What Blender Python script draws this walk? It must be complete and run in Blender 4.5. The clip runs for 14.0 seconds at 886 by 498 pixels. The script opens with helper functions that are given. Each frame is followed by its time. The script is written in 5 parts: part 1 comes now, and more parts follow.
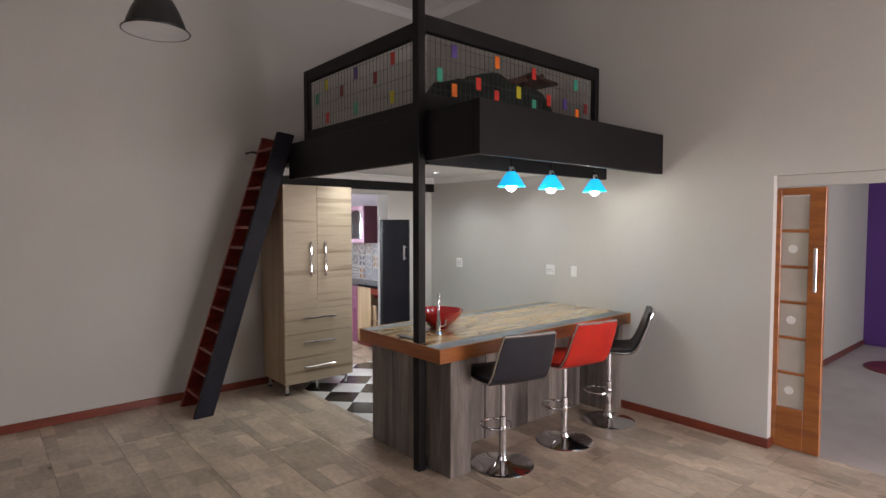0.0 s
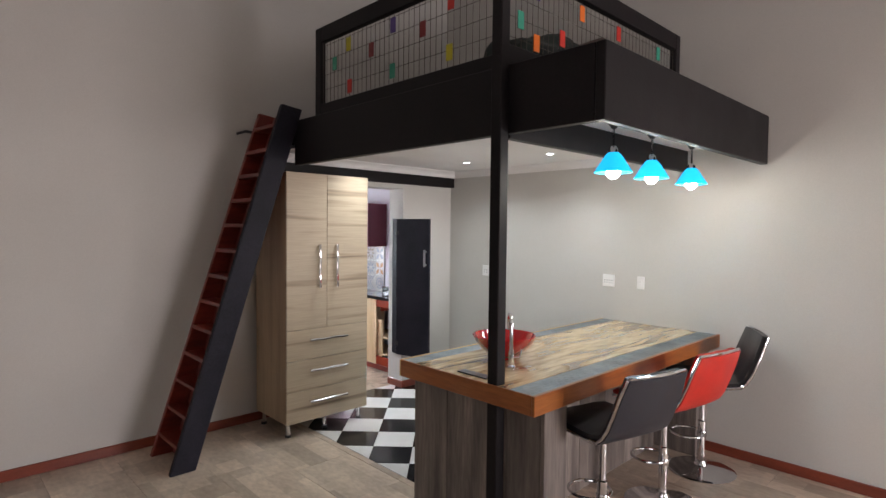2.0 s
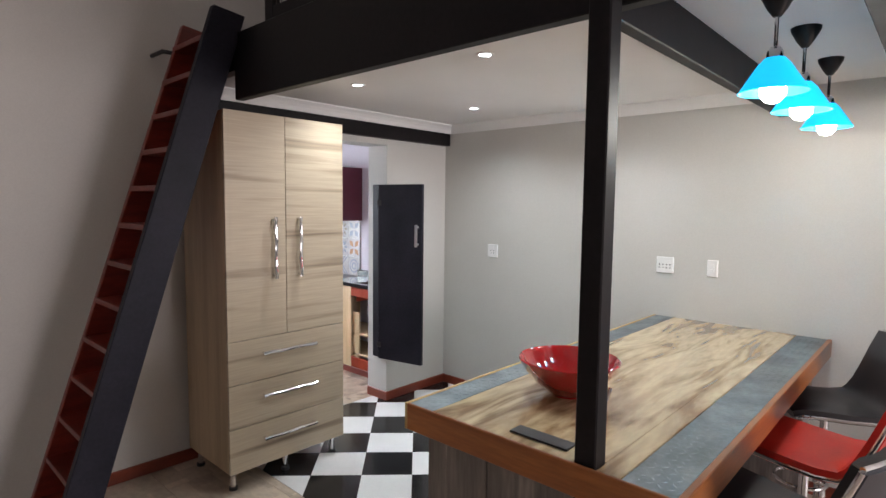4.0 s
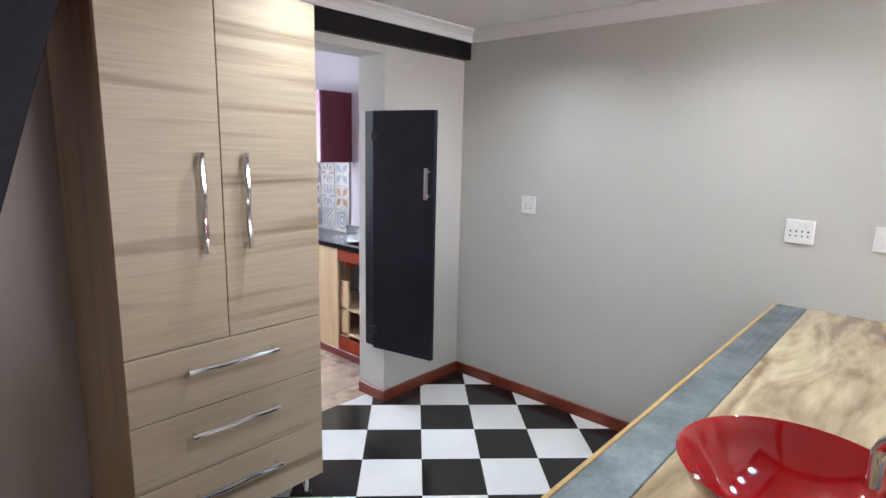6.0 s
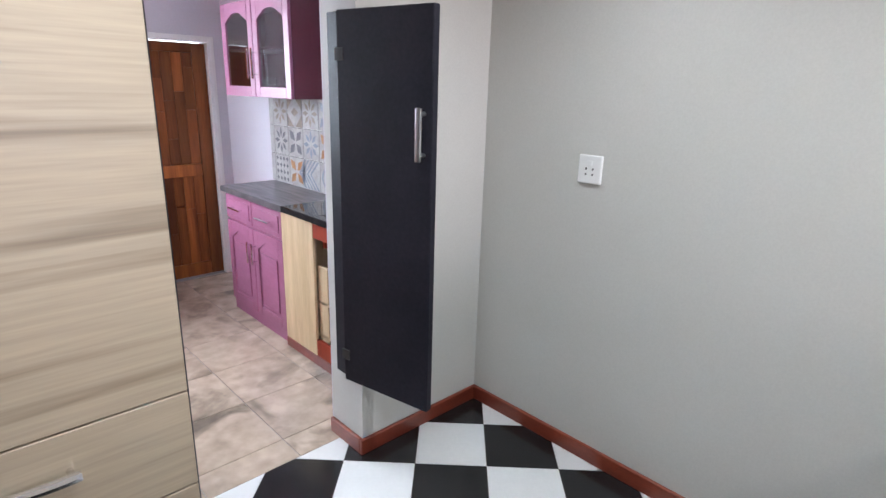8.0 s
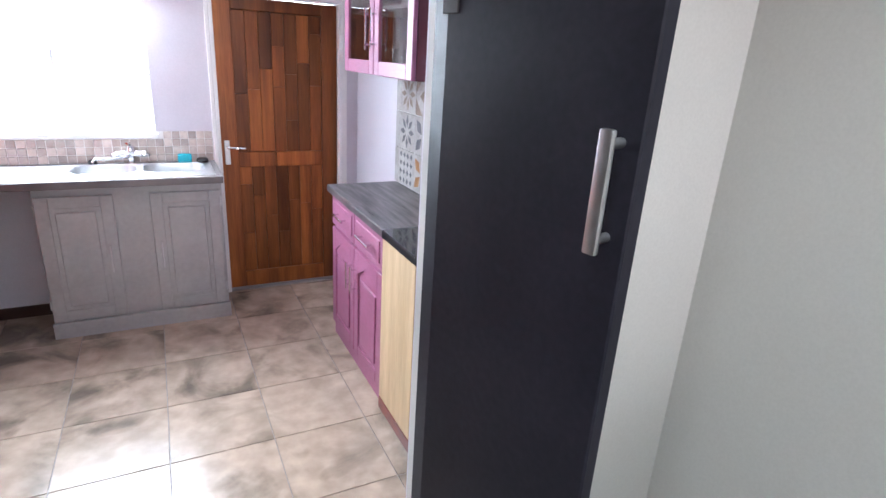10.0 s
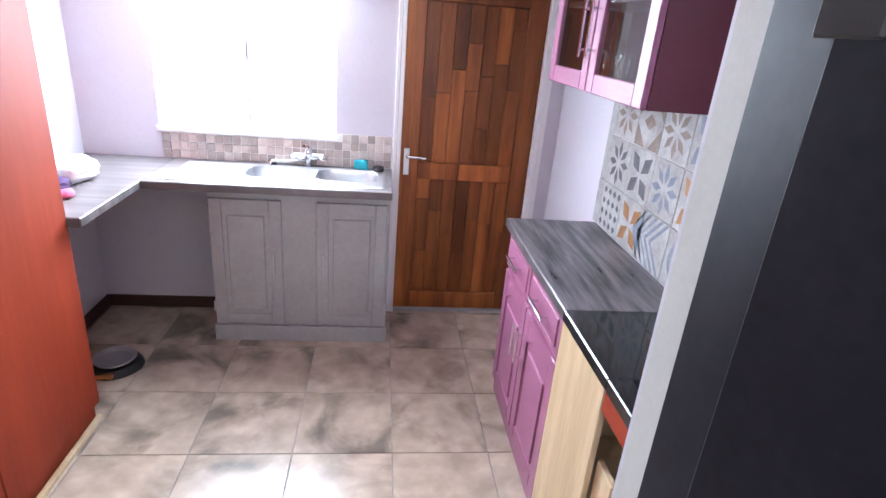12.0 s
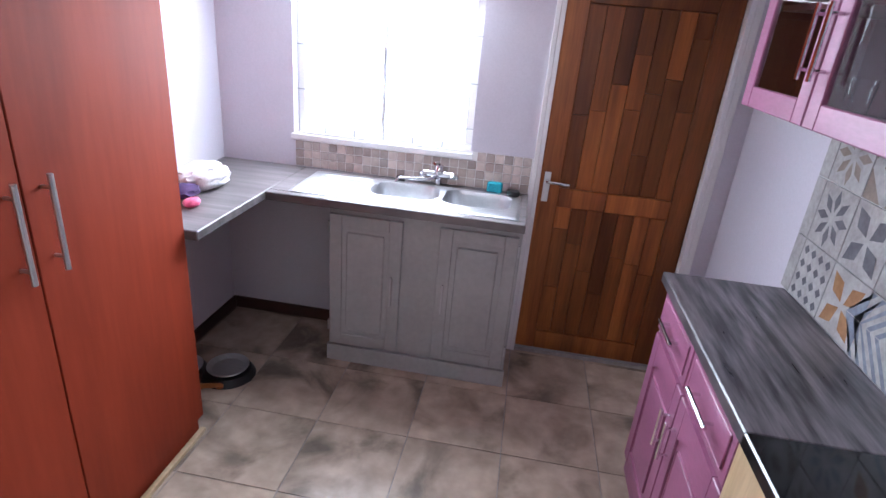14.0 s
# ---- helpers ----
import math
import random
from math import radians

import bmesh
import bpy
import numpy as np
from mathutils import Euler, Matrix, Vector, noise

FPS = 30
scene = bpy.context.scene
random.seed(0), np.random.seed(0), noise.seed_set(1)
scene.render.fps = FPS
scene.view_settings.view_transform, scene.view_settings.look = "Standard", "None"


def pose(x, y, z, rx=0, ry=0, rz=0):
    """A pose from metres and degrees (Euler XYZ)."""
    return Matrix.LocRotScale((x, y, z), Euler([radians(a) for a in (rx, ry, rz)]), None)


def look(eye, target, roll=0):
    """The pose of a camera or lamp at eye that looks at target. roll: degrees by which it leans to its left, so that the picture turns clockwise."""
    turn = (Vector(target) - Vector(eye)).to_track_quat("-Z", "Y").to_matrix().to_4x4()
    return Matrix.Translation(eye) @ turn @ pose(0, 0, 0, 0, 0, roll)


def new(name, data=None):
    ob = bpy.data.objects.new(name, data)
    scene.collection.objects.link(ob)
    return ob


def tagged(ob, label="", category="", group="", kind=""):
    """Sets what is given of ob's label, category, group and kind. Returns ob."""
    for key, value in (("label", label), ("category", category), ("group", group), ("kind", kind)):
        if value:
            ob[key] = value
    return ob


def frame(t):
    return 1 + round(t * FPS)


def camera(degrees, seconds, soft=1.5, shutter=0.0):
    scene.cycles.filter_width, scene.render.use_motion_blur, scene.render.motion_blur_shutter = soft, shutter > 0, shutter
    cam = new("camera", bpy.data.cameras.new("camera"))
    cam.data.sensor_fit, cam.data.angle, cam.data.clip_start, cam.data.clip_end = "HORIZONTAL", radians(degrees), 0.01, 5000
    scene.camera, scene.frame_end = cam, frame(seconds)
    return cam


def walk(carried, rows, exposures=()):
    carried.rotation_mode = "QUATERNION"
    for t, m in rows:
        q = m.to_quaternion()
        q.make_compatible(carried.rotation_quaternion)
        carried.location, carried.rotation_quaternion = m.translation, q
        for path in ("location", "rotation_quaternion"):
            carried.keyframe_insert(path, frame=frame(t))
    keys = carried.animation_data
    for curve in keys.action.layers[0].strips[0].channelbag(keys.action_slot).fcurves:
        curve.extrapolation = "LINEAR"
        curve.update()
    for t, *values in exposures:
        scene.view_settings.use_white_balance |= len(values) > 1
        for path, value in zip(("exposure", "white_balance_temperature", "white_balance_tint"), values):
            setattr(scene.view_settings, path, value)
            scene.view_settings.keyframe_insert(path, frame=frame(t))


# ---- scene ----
cam = camera(77.6, 14.0)
EXPOSURES = [(0.0, -0.22, 6500, 10), (1.5, 0.0, 6450, 10), (3.0, 0.05, 6400, 10), (5.5, 0.15, 6150, 11), (7.0, 0.2, 6050, 11), (9.5, 0.5, 5950, 9), (11.5, 0.5, 5900, 11), (12.5, 0.5, 5950, 13), (13.5, 0.0, 5900, 14), (14.0, -0.3, 5900, 15)]
PATH = [
    (0, (0.443, 0.609, 1.768), (1.741, 2.128, 1.673), -0.0),
    (0.5, (0.481, 0.879, 1.753), (1.788, 2.391, 1.667), 0.2),
    (1, (0.494, 1.161, 1.755), (1.817, 2.659, 1.674), 0.4),
    (1.5, (0.568, 1.479, 1.702), (1.921, 2.951, 1.626), 0.5),
    (2, (0.677, 1.828, 1.719), (2.063, 3.268, 1.642), 0.6),
    (2.5, (0.773, 2.165, 1.708), (2.186, 3.576, 1.602), 0.7),
    (3, (0.921, 2.441, 1.676), (2.373, 3.81, 1.539), 0.8),
    (3.2, (1.024, 2.544, 1.674), (2.483, 3.904, 1.528), 0.8),
    (5.5, (2.004, 3.65, 1.625), (3.485, 4.972, 1.381), 1.1),
    (6, (2.216, 3.876, 1.606), (3.68, 5.189, 1.244), 1.3),
    (6.5, (2.449, 4.041, 1.556), (3.885, 5.355, 1.094), 1.2),
    (7, (2.745, 4.237, 1.557), (4.175, 5.539, 1.045), 1.6),
    (7.2, (2.837, 4.309, 1.548), (4.265, 5.61, 1.03), 1.6),
    (9.3, (3.724, 5.147, 1.577), (4.755, 6.736, 0.937), 2.9),
    (9.5, (3.76, 5.225, 1.558), (4.754, 6.84, 0.923), 3.2),
    (10, (3.907, 5.446, 1.567), (4.783, 7.119, 0.909), 3.6),
    (10.5, (4.01, 5.637, 1.579), (4.761, 7.357, 0.888), 4.1),
    (11, (4.112, 5.786, 1.609), (4.652, 7.575, 0.897), 4.4),
    (11.5, (4.148, 5.902, 1.607), (4.512, 7.729, 0.878), 4.7),
    (12, (4.12, 6.069, 1.626), (4.361, 7.912, 0.886), 4.9),
    (12.5, (4.117, 6.18, 1.637), (4.284, 8.03, 0.895), 5.0),
    (13, (4.125, 6.291, 1.642), (4.183, 8.143, 0.89), 5.0),
    (13.5, (4.138, 6.391, 1.64), (4.054, 8.239, 0.881), 5.1),
    (14, (4.134, 6.434, 1.64), (3.897, 8.265, 0.872), 5.1),
]
walk(cam, [(t, look(eye, target, roll)) for t, eye, target, roll in PATH], exposures=EXPOSURES)

# ---- world and lights ----
world = bpy.data.worlds.new("world")
scene.world = world
world.use_nodes = True
wn, wl = world.node_tree.nodes, world.node_tree.links
sky = wn.new("ShaderNodeTexSky")
sky.sky_type, sky.sun_disc = "NISHITA", False
sky.sun_elevation, sky.sun_rotation = radians(40), radians(20)
wl.new(sky.outputs[0], wn["Background"].inputs[0])
wn["Background"].inputs[1].default_value = 0.10

EAST, NORTH, BACK = 5.14, 6.345, 6.44   # dining walls: right, short wall beside the passage, long wall
WEST, SOUTH = -2.6, -2.4
KWEST, KEAST, KNORTH, KSOUTH = 2.60, 5.095, 9.07, 6.575
CEIL, LOFT_CEIL, KCEIL = 4.50, 2.35, 2.38


def lamp(name, kind, energy, m, color=(1, 1, 1), **more):
    data = bpy.data.lights.new(name, kind)
    data.energy, data.color = energy, color
    if kind == "AREA":
        data.shape, data.size, data.size_y = "RECTANGLE", more["size"], more["size_y"]
    elif kind == "SPOT":
        data.spot_size, data.spot_blend, data.shadow_soft_size = radians(more["cone"]), 1.0, 0.03
    else:
        data.shadow_soft_size = more.get("radius", 0.04)
    ob = new(name, data)
    ob.matrix_world = m
    return ob


lamp("kitchen_window_light", "AREA", 92, look((3.44, KNORTH + 0.125, 1.6), (3.45, 7.2, 0.1)), (0.86, 0.93, 1.0), size=0.86, size_y=1.1)
lamp("lounge_window_light", "AREA", 26, look((-2.5, 0.6, 1.3), (5, 1.2, 1.0)), (1.0, 0.88, 0.87), size=2.6, size_y=1.9)
# added fill from the south, aimed to brighten the floor at the right
lamp("lounge_south_fill", "AREA", 215, look((4.05, -2.3, 1.2), (4.8, 2.2, 0.0)), (1.0, 0.895, 0.91), size=1.8, size_y=2.0)
# added fill that spills out of the side room doorway
lamp("side_room_fill_light", "AREA", 52, look((7.5, -0.9, 1.6), (8, 2, 0.9)), (1.0, 0.96, 0.94), size=1.6, size_y=1.2)
DOWNLIGHTS = [(3.45, 4.565), (4.545, 4.565), (3.49, 5.545), (4.535, 5.525)]
for dx, dy in DOWNLIGHTS:
    lamp("downlight_lamp", "SPOT", 40, look((dx, dy, LOFT_CEIL - 0.012), (dx, dy + 0.001, 0)), (0.94, 0.98, 0.99), cone=145)
PENDANTS = [(3.484, 3.39), (3.947, 3.39), (4.542, 3.39)]
for dx, dy in PENDANTS:
    lamp("pendant_lamp_light", "POINT", 7.5, pose(dx, dy, 2.005), (1.0, 0.93, 0.82), radius=0.035)


# ---- materials ----
def mat(name, a, b=None, scale=5.0, stretch=(1, 1, 1), rough=0.5, metal=0.0, bump=0.08, fine=60.0, grain=0.12, shift=0.0, coat=0.0, lo=0.35, hi=0.65, spec=0.5, distort=0.0):
    m = bpy.data.materials.new(name)
    m.use_nodes = True
    n, l = m.node_tree.nodes, m.node_tree.links
    bsdf = n["Principled BSDF"]
    b = b or tuple(c * 0.85 for c in a)
    tc, mp = n.new("ShaderNodeTexCoord"), n.new("ShaderNodeMapping")
    mp.inputs["Scale"].default_value = stretch
    src = tc.outputs["Object"]
    if shift:
        info, mul, add = n.new("ShaderNodeObjectInfo"), n.new("ShaderNodeMath"), n.new("ShaderNodeVectorMath")
        mul.operation, add.operation = "MULTIPLY", "ADD"
        mul.inputs[1].default_value = 37.0
        l.new(info.outputs["Random"], mul.inputs[0])
        l.new(src, add.inputs[0])
        l.new(mul.outputs[0], add.inputs[1])
        src = add.outputs[0]
    l.new(src, mp.inputs["Vector"])
    big, small = n.new("ShaderNodeTexNoise"), n.new("ShaderNodeTexNoise")
    big.inputs["Scale"].default_value, big.inputs["Detail"].default_value, big.inputs["Distortion"].default_value = scale, 5, distort
    small.inputs["Scale"].default_value, small.inputs["Detail"].default_value = fine, 4
    for t in (big, small):
        l.new(mp.outputs[0], t.inputs["Vector"])
    ramp = n.new("ShaderNodeValToRGB")
    ramp.color_ramp.elements[0].position, ramp.color_ramp.elements[1].position = lo, hi
    ramp.color_ramp.elements[0].color, ramp.color_ramp.elements[1].color = (*b, 1), (*a, 1)
    l.new(big.outputs["Fac"], ramp.inputs[0])
    rng = n.new("ShaderNodeMapRange")
    rng.inputs["From Min"].default_value, rng.inputs["From Max"].default_value = 0.3, 0.7
    rng.inputs["To Min"].default_value, rng.inputs["To Max"].default_value = 1 - grain, 1 + grain
    l.new(small.outputs["Fac"], rng.inputs["Value"])
    val = rng.outputs[0]
    if shift:
        piece, both = n.new("ShaderNodeMapRange"), n.new("ShaderNodeMath")
        piece.inputs["To Min"].default_value, piece.inputs["To Max"].default_value = 1 - shift, 1 + shift
        l.new(info.outputs["Random"], piece.inputs["Value"])
        both.operation = "MULTIPLY"
        l.new(piece.outputs[0], both.inputs[0])
        l.new(val, both.inputs[1])
        val = both.outputs[0]
    hsv = n.new("ShaderNodeHueSaturation")
    l.new(val, hsv.inputs["Value"])
    l.new(ramp.outputs[0], hsv.inputs["Color"])
    l.new(hsv.outputs[0], bsdf.inputs["Base Color"])
    rr = n.new("ShaderNodeMapRange")
    rr.inputs["To Min"].default_value, rr.inputs["To Max"].default_value = max(0.02, rough * 0.8), min(1, rough * 1.2)
    l.new(big.outputs["Fac"], rr.inputs["Value"])
    l.new(rr.outputs[0], bsdf.inputs["Roughness"])
    bsdf.inputs["Metallic"].default_value, bsdf.inputs["Coat Weight"].default_value = metal, coat
    bsdf.inputs["Specular IOR Level"].default_value = spec
    if bump:
        bp = n.new("ShaderNodeBump")
        bp.inputs["Strength"].default_value, bp.inputs["Distance"].default_value = bump, 0.004
        l.new(small.outputs["Fac"], bp.inputs["Height"])
        l.new(bp.outputs[0], bsdf.inputs["Normal"])
    return m


def glow(name, color, strength):
    m = bpy.data.materials.new(name)
    m.use_nodes = True
    bsdf = m.node_tree.nodes["Principled BSDF"]
    bsdf.inputs["Base Color"].default_value = (*color, 1)
    bsdf.inputs["Emission Color"].default_value = (*color, 1)
    bsdf.inputs["Emission Strength"].default_value = strength
    return m


def glass(name, color, rough=0.02, ior=1.45):
    m = bpy.data.materials.new(name)
    m.use_nodes = True
    bsdf = m.node_tree.nodes["Principled BSDF"]
    bsdf.inputs["Base Color"].default_value = (*color, 1)
    bsdf.inputs["Transmission Weight"].default_value = 1
    bsdf.inputs["Roughness"].default_value, bsdf.inputs["IOR"].default_value = rough, ior
    return m


WALL = mat("putty_wall_paint", (0.565, 0.555, 0.525), (0.53, 0.52, 0.49), 1.2, rough=0.75, bump=0.12, fine=140, grain=0.03, spec=0.3)
KWALL = mat("lilac_wall_paint", (0.63, 0.605, 0.655), (0.595, 0.565, 0.62), 1.5, rough=0.7, bump=0.12, fine=120, grain=0.03, spec=0.3)
WHITE = mat("white_ceiling_paint", (0.80, 0.79, 0.78), (0.76, 0.75, 0.74), 2, rough=0.8, bump=0.06, fine=120, grain=0.02)
PURPLE = mat("purple_wall_paint", (0.13, 0.05, 0.27), (0.11, 0.04, 0.23), 2, rough=0.7, bump=0.08, grain=0.03)
CARPET = mat("grey_screed_floor", (0.48, 0.44, 0.44), (0.40, 0.36, 0.36), 3, rough=0.5, bump=0.05, fine=90)
BASE = mat("reddish_varnished_skirting", (0.22, 0.045, 0.022), (0.15, 0.028, 0.015), 3, (1, 1, 4), 0.35, bump=0.05, fine=40, coat=0.2)
DARKBASE = mat("dark_varnished_skirting", (0.055, 0.022, 0.016), (0.035, 0.014, 0.01), 3, (1, 1, 4), 0.4, bump=0.05, fine=40)
GROUT = mat("brown_grey_grout", (0.20, 0.17, 0.15), (0.15, 0.13, 0.11), 20, rough=0.9)
KGROUT = mat("grey_grout", (0.33, 0.30, 0.28), (0.26, 0.23, 0.22), 20, rough=0.9)
FLOOR = mat("wood_print_floor_tile", (0.60, 0.51, 0.415), (0.39, 0.32, 0.255), 2.6, (1.6, 0.8, 1), 0.3, bump=0.05, fine=22, grain=0.14, shift=0.07, lo=0.3, hi=0.7)
TILE_W = mat("white_floor_tile", (0.70, 0.70, 0.70), (0.64, 0.64, 0.645), 3, rough=0.16, bump=0.02, grain=0.02, shift=0.03)
TILE_B = mat("black_floor_tile", (0.018, 0.017, 0.018), (0.011, 0.011, 0.012), 6, rough=0.2, bump=0.03, grain=0.2, shift=0.1)
MARBLE = mat("beige_marble_print_tile", (0.44, 0.345, 0.27), (0.18, 0.145, 0.115), 2.8, rough=0.22, bump=0.03, fine=11, grain=0.2, shift=0.06, lo=0.34, hi=0.50, distort=0.7)
BLACK = mat("black_painted_timber", (0.010, 0.008, 0.009), (0.006, 0.005, 0.006), 4, (1, 1, 1), 0.5, bump=0.06, fine=50, grain=0.2, spec=0.22)
NAVY = mat("dark_blue_black_paint", (0.019, 0.018, 0.026), (0.012, 0.012, 0.018), 4, rough=0.5, bump=0.06, grain=0.15, spec=0.13)
REDWOOD = mat("red_varnished_timber", (0.20, 0.025, 0.014), (0.12, 0.014, 0.009), 4, (1, 1, 5), 0.35, bump=0.05, fine=30, coat=0.2)
OAK = mat("pale_oak_laminate", (0.415, 0.34, 0.248), (0.175, 0.13, 0.087), 1.6, (0.35, 0.35, 9), 0.45, bump=0.03, fine=14, grain=0.09, lo=0.28, hi=0.43, distort=0.2, shift=0.03)
OAK_SIDE = mat("pale_oak_laminate_side", (0.44, 0.34, 0.22), (0.28, 0.21, 0.13), 1.5, (7, 7, 0.5), 0.42, bump=0.03, fine=14, grain=0.07, lo=0.3, hi=0.6)
GREYWOOD = mat("grey_weathered_board", (0.24, 0.205, 0.18), (0.075, 0.063, 0.056), 2.4, (5, 5, 0.5), 0.5, bump=0.1, fine=18, grain=0.2, shift=0.2, lo=0.3, hi=0.72)
BARTOP = mat("sanded_timber_bar_top", (0.54, 0.42, 0.25), (0.22, 0.135, 0.065), 2.4, (0.7, 3.0, 1), 0.2, bump=0.02, fine=14, grain=0.14, lo=0.34, hi=0.57, distort=1.4, coat=0.5)
ORANGE = mat("orange_stained_timber", (0.36, 0.125, 0.03), (0.24, 0.075, 0.018), 2.5, (0.6, 0.6, 6), 0.35, bump=0.04, fine=20, grain=0.12, coat=0.2)
AMBER = mat("amber_raw_timber_edge", (0.54, 0.37, 0.15), (0.44, 0.28, 0.10), 3, (6, 0.6, 6), 0.4, bump=0.03, fine=30, grain=0.1)
STRIP = mat("grey_embossed_metal_strip", (0.25, 0.29, 0.31), (0.13, 0.155, 0.17), 8, rough=0.42, metal=0.6, bump=0.2, fine=60)
CHROME = mat("polished_chrome", (0.78, 0.78, 0.80), (0.70, 0.70, 0.72), 8, rough=0.09, metal=1.0, bump=0.0, grain=0.02)
STEEL = mat("brushed_steel", (0.60, 0.61, 0.62), (0.52, 0.53, 0.54), 6, (1, 12, 1), 0.38, metal=1.0, bump=0.02, fine=40, grain=0.05)
LEATHER = mat("black_leatherette", (0.016, 0.015, 0.018), (0.011, 0.010, 0.012), 8, rough=0.34, bump=0.15, fine=120, grain=0.1)
LEATHER_BLUE = mat("blue_black_leatherette", (0.022, 0.024, 0.034), (0.017, 0.018, 0.026), 8, rough=0.42, bump=0.12, fine=120, grain=0.08)
LEATHER_RED = mat("red_leatherette", (0.55, 0.022, 0.012), (0.46, 0.015, 0.009), 8, rough=0.34, bump=0.12, fine=120, grain=0.06)
REDGLASS = mat("red_enamelled_glass", (0.38, 0.006, 0.009), (0.30, 0.004, 0.006), 8, rough=0.07, bump=0.0, grain=0.03, coat=1.0)
PLASTIC = mat("white_plastic", (0.80, 0.80, 0.79), (0.77, 0.77, 0.76), 8, rough=0.35, bump=0.0, grain=0.01)
DARKPL = mat("black_plastic", (0.012, 0.012, 0.013), (0.009, 0.009, 0.01), 8, rough=0.4, bump=0.02)
PINK = mat("pink_painted_timber", (0.35, 0.125, 0.225), (0.30, 0.10, 0.185), 5, (1, 1, 3), 0.4, bump=0.06, fine=40, grain=0.06)
MAROON = mat("maroon_melamine", (0.115, 0.016, 0.032), (0.095, 0.012, 0.026), 3, rough=0.4, bump=0.03, grain=0.05)
GREYPAINT = mat("grey_painted_timber", (0.40, 0.41, 0.41), (0.36, 0.365, 0.37), 5, rough=0.45, bump=0.06, fine=40, grain=0.05)
SLATE = mat("dark_wood_print_worktop", (0.165, 0.145, 0.155), (0.022, 0.02, 0.024), 3.6, (10, 1.1, 1), 0.3, bump=0.03, fine=14, grain=0.2, lo=0.36, hi=0.62)
SLATE_X = mat("grey_wood_print_worktop", (0.20, 0.18, 0.18), (0.075, 0.066, 0.066), 3.0, (0.9, 9, 1), 0.3, bump=0.03, fine=14, grain=0.12, lo=0.3, hi=0.7)
GRANITE = mat("black_granite", (0.014, 0.015, 0.018), (0.006, 0.006, 0.008), 40, rough=0.06, bump=0.0, fine=200, grain=0.4)
PINE = mat("raw_pine_board", (0.62, 0.47, 0.29), (0.50, 0.36, 0.20), 2.2, (6, 6, 0.6), 0.55, bump=0.04, fine=20, grain=0.08)
CHERRY = mat("cherry_red_laminate", (0.31, 0.045, 0.018), (0.22, 0.03, 0.012), 1.6, (3, 3, 0.35), 0.6, spec=0.15, bump=0.03, fine=16, grain=0.06)
MERANTI = mat("varnished_meranti", (0.29, 0.093, 0.024), (0.14, 0.042, 0.013), 2.0, (7, 7, 0.5), 0.38, bump=0.05, fine=18, grain=0.15, shift=0.48, spec=0.25)
MOSAIC = mat("stone_mosaic", (0.55, 0.48, 0.44), (0.36, 0.285, 0.25), 6, rough=0.35, bump=0.05, fine=60, grain=0.08, shift=0.32)
TOWEL = mat("white_paper_towel", (0.82, 0.82, 0.83), (0.76, 0.76, 0.78), 10, rough=0.9, bump=0.3, fine=60)
TEAL = mat("teal_sponge", (0.03, 0.38, 0.46), (0.02, 0.30, 0.38), 30, rough=0.9, bump=0.4, fine=120)
WIRE = mat("dark_wire", (0.10, 0.085, 0.07), (0.07, 0.06, 0.05), 10, rough=0.5, metal=0.5)
BLANKET = mat("dark_green_fabric", (0.012, 0.022, 0.018), (0.006, 0.010, 0.009), 5, rough=0.9, bump=0.4, fine=60)
SILVER = mat("silver_lamp_lining", (0.86, 0.86, 0.88), (0.80, 0.80, 0.82), 6, rough=0.3, metal=0.85, bump=0.0, grain=0.02)
GLASS = glass("clear_glass", (0.95, 0.97, 0.97))
FROST = mat("frosted_glass", (0.50, 0.47, 0.42), (0.44, 0.41, 0.37), 4, rough=0.45, bump=0.05, fine=90, grain=0.03)
BLUEGLASS = glow("lit_blue_glass", (0.01, 0.42, 0.75), 1.3)
BULB = glow("lit_bulb", (1.0, 0.97, 0.92), 14)
LED = glow("lit_led_disc", (0.92, 0.96, 1.0), 20)
OUTSIDE = glow("overcast_brightness", (0.95, 0.97, 1.0), 5.0)


def patchwork(m, w, h, dark, light):
    """Lays a printed patchwork of short boards over a material's colour."""
    n, l = m.node_tree.nodes, m.node_tree.links
    bsdf = n["Principled BSDF"]
    old = bsdf.inputs["Base Color"].links[0].from_socket
    vec = [x for x in n if x.type == "MAPPING"][0].inputs["Vector"].links[0].from_socket
    turn, br, mul = n.new("ShaderNodeMapping"), n.new("ShaderNodeTexBrick"), n.new("ShaderNodeMix")
    turn.inputs["Rotation"].default_value = (0, 0, radians(90))
    l.new(vec, turn.inputs["Vector"])
    l.new(turn.outputs[0], br.inputs["Vector"])
    br.inputs["Color1"].default_value, br.inputs["Color2"].default_value = (*dark, 1), (*light, 1)
    br.inputs["Mortar Size"].default_value, br.inputs["Scale"].default_value = 0.0, 1.0
    br.inputs["Brick Width"].default_value, br.inputs["Row Height"].default_value = w, h
    br.offset = 0.37
    mul.data_type, mul.blend_type = "RGBA", "MULTIPLY"
    mul.inputs["Factor"].default_value = 1.0
    l.new(old, mul.inputs["A"])
    l.new(br.outputs["Color"], mul.inputs["B"])
    l.new(mul.outputs["Result"], bsdf.inputs["Base Color"])


patchwork(FLOOR, 0.31, 0.147, (0.70, 0.68, 0.66), (1.12, 1.10, 1.08))


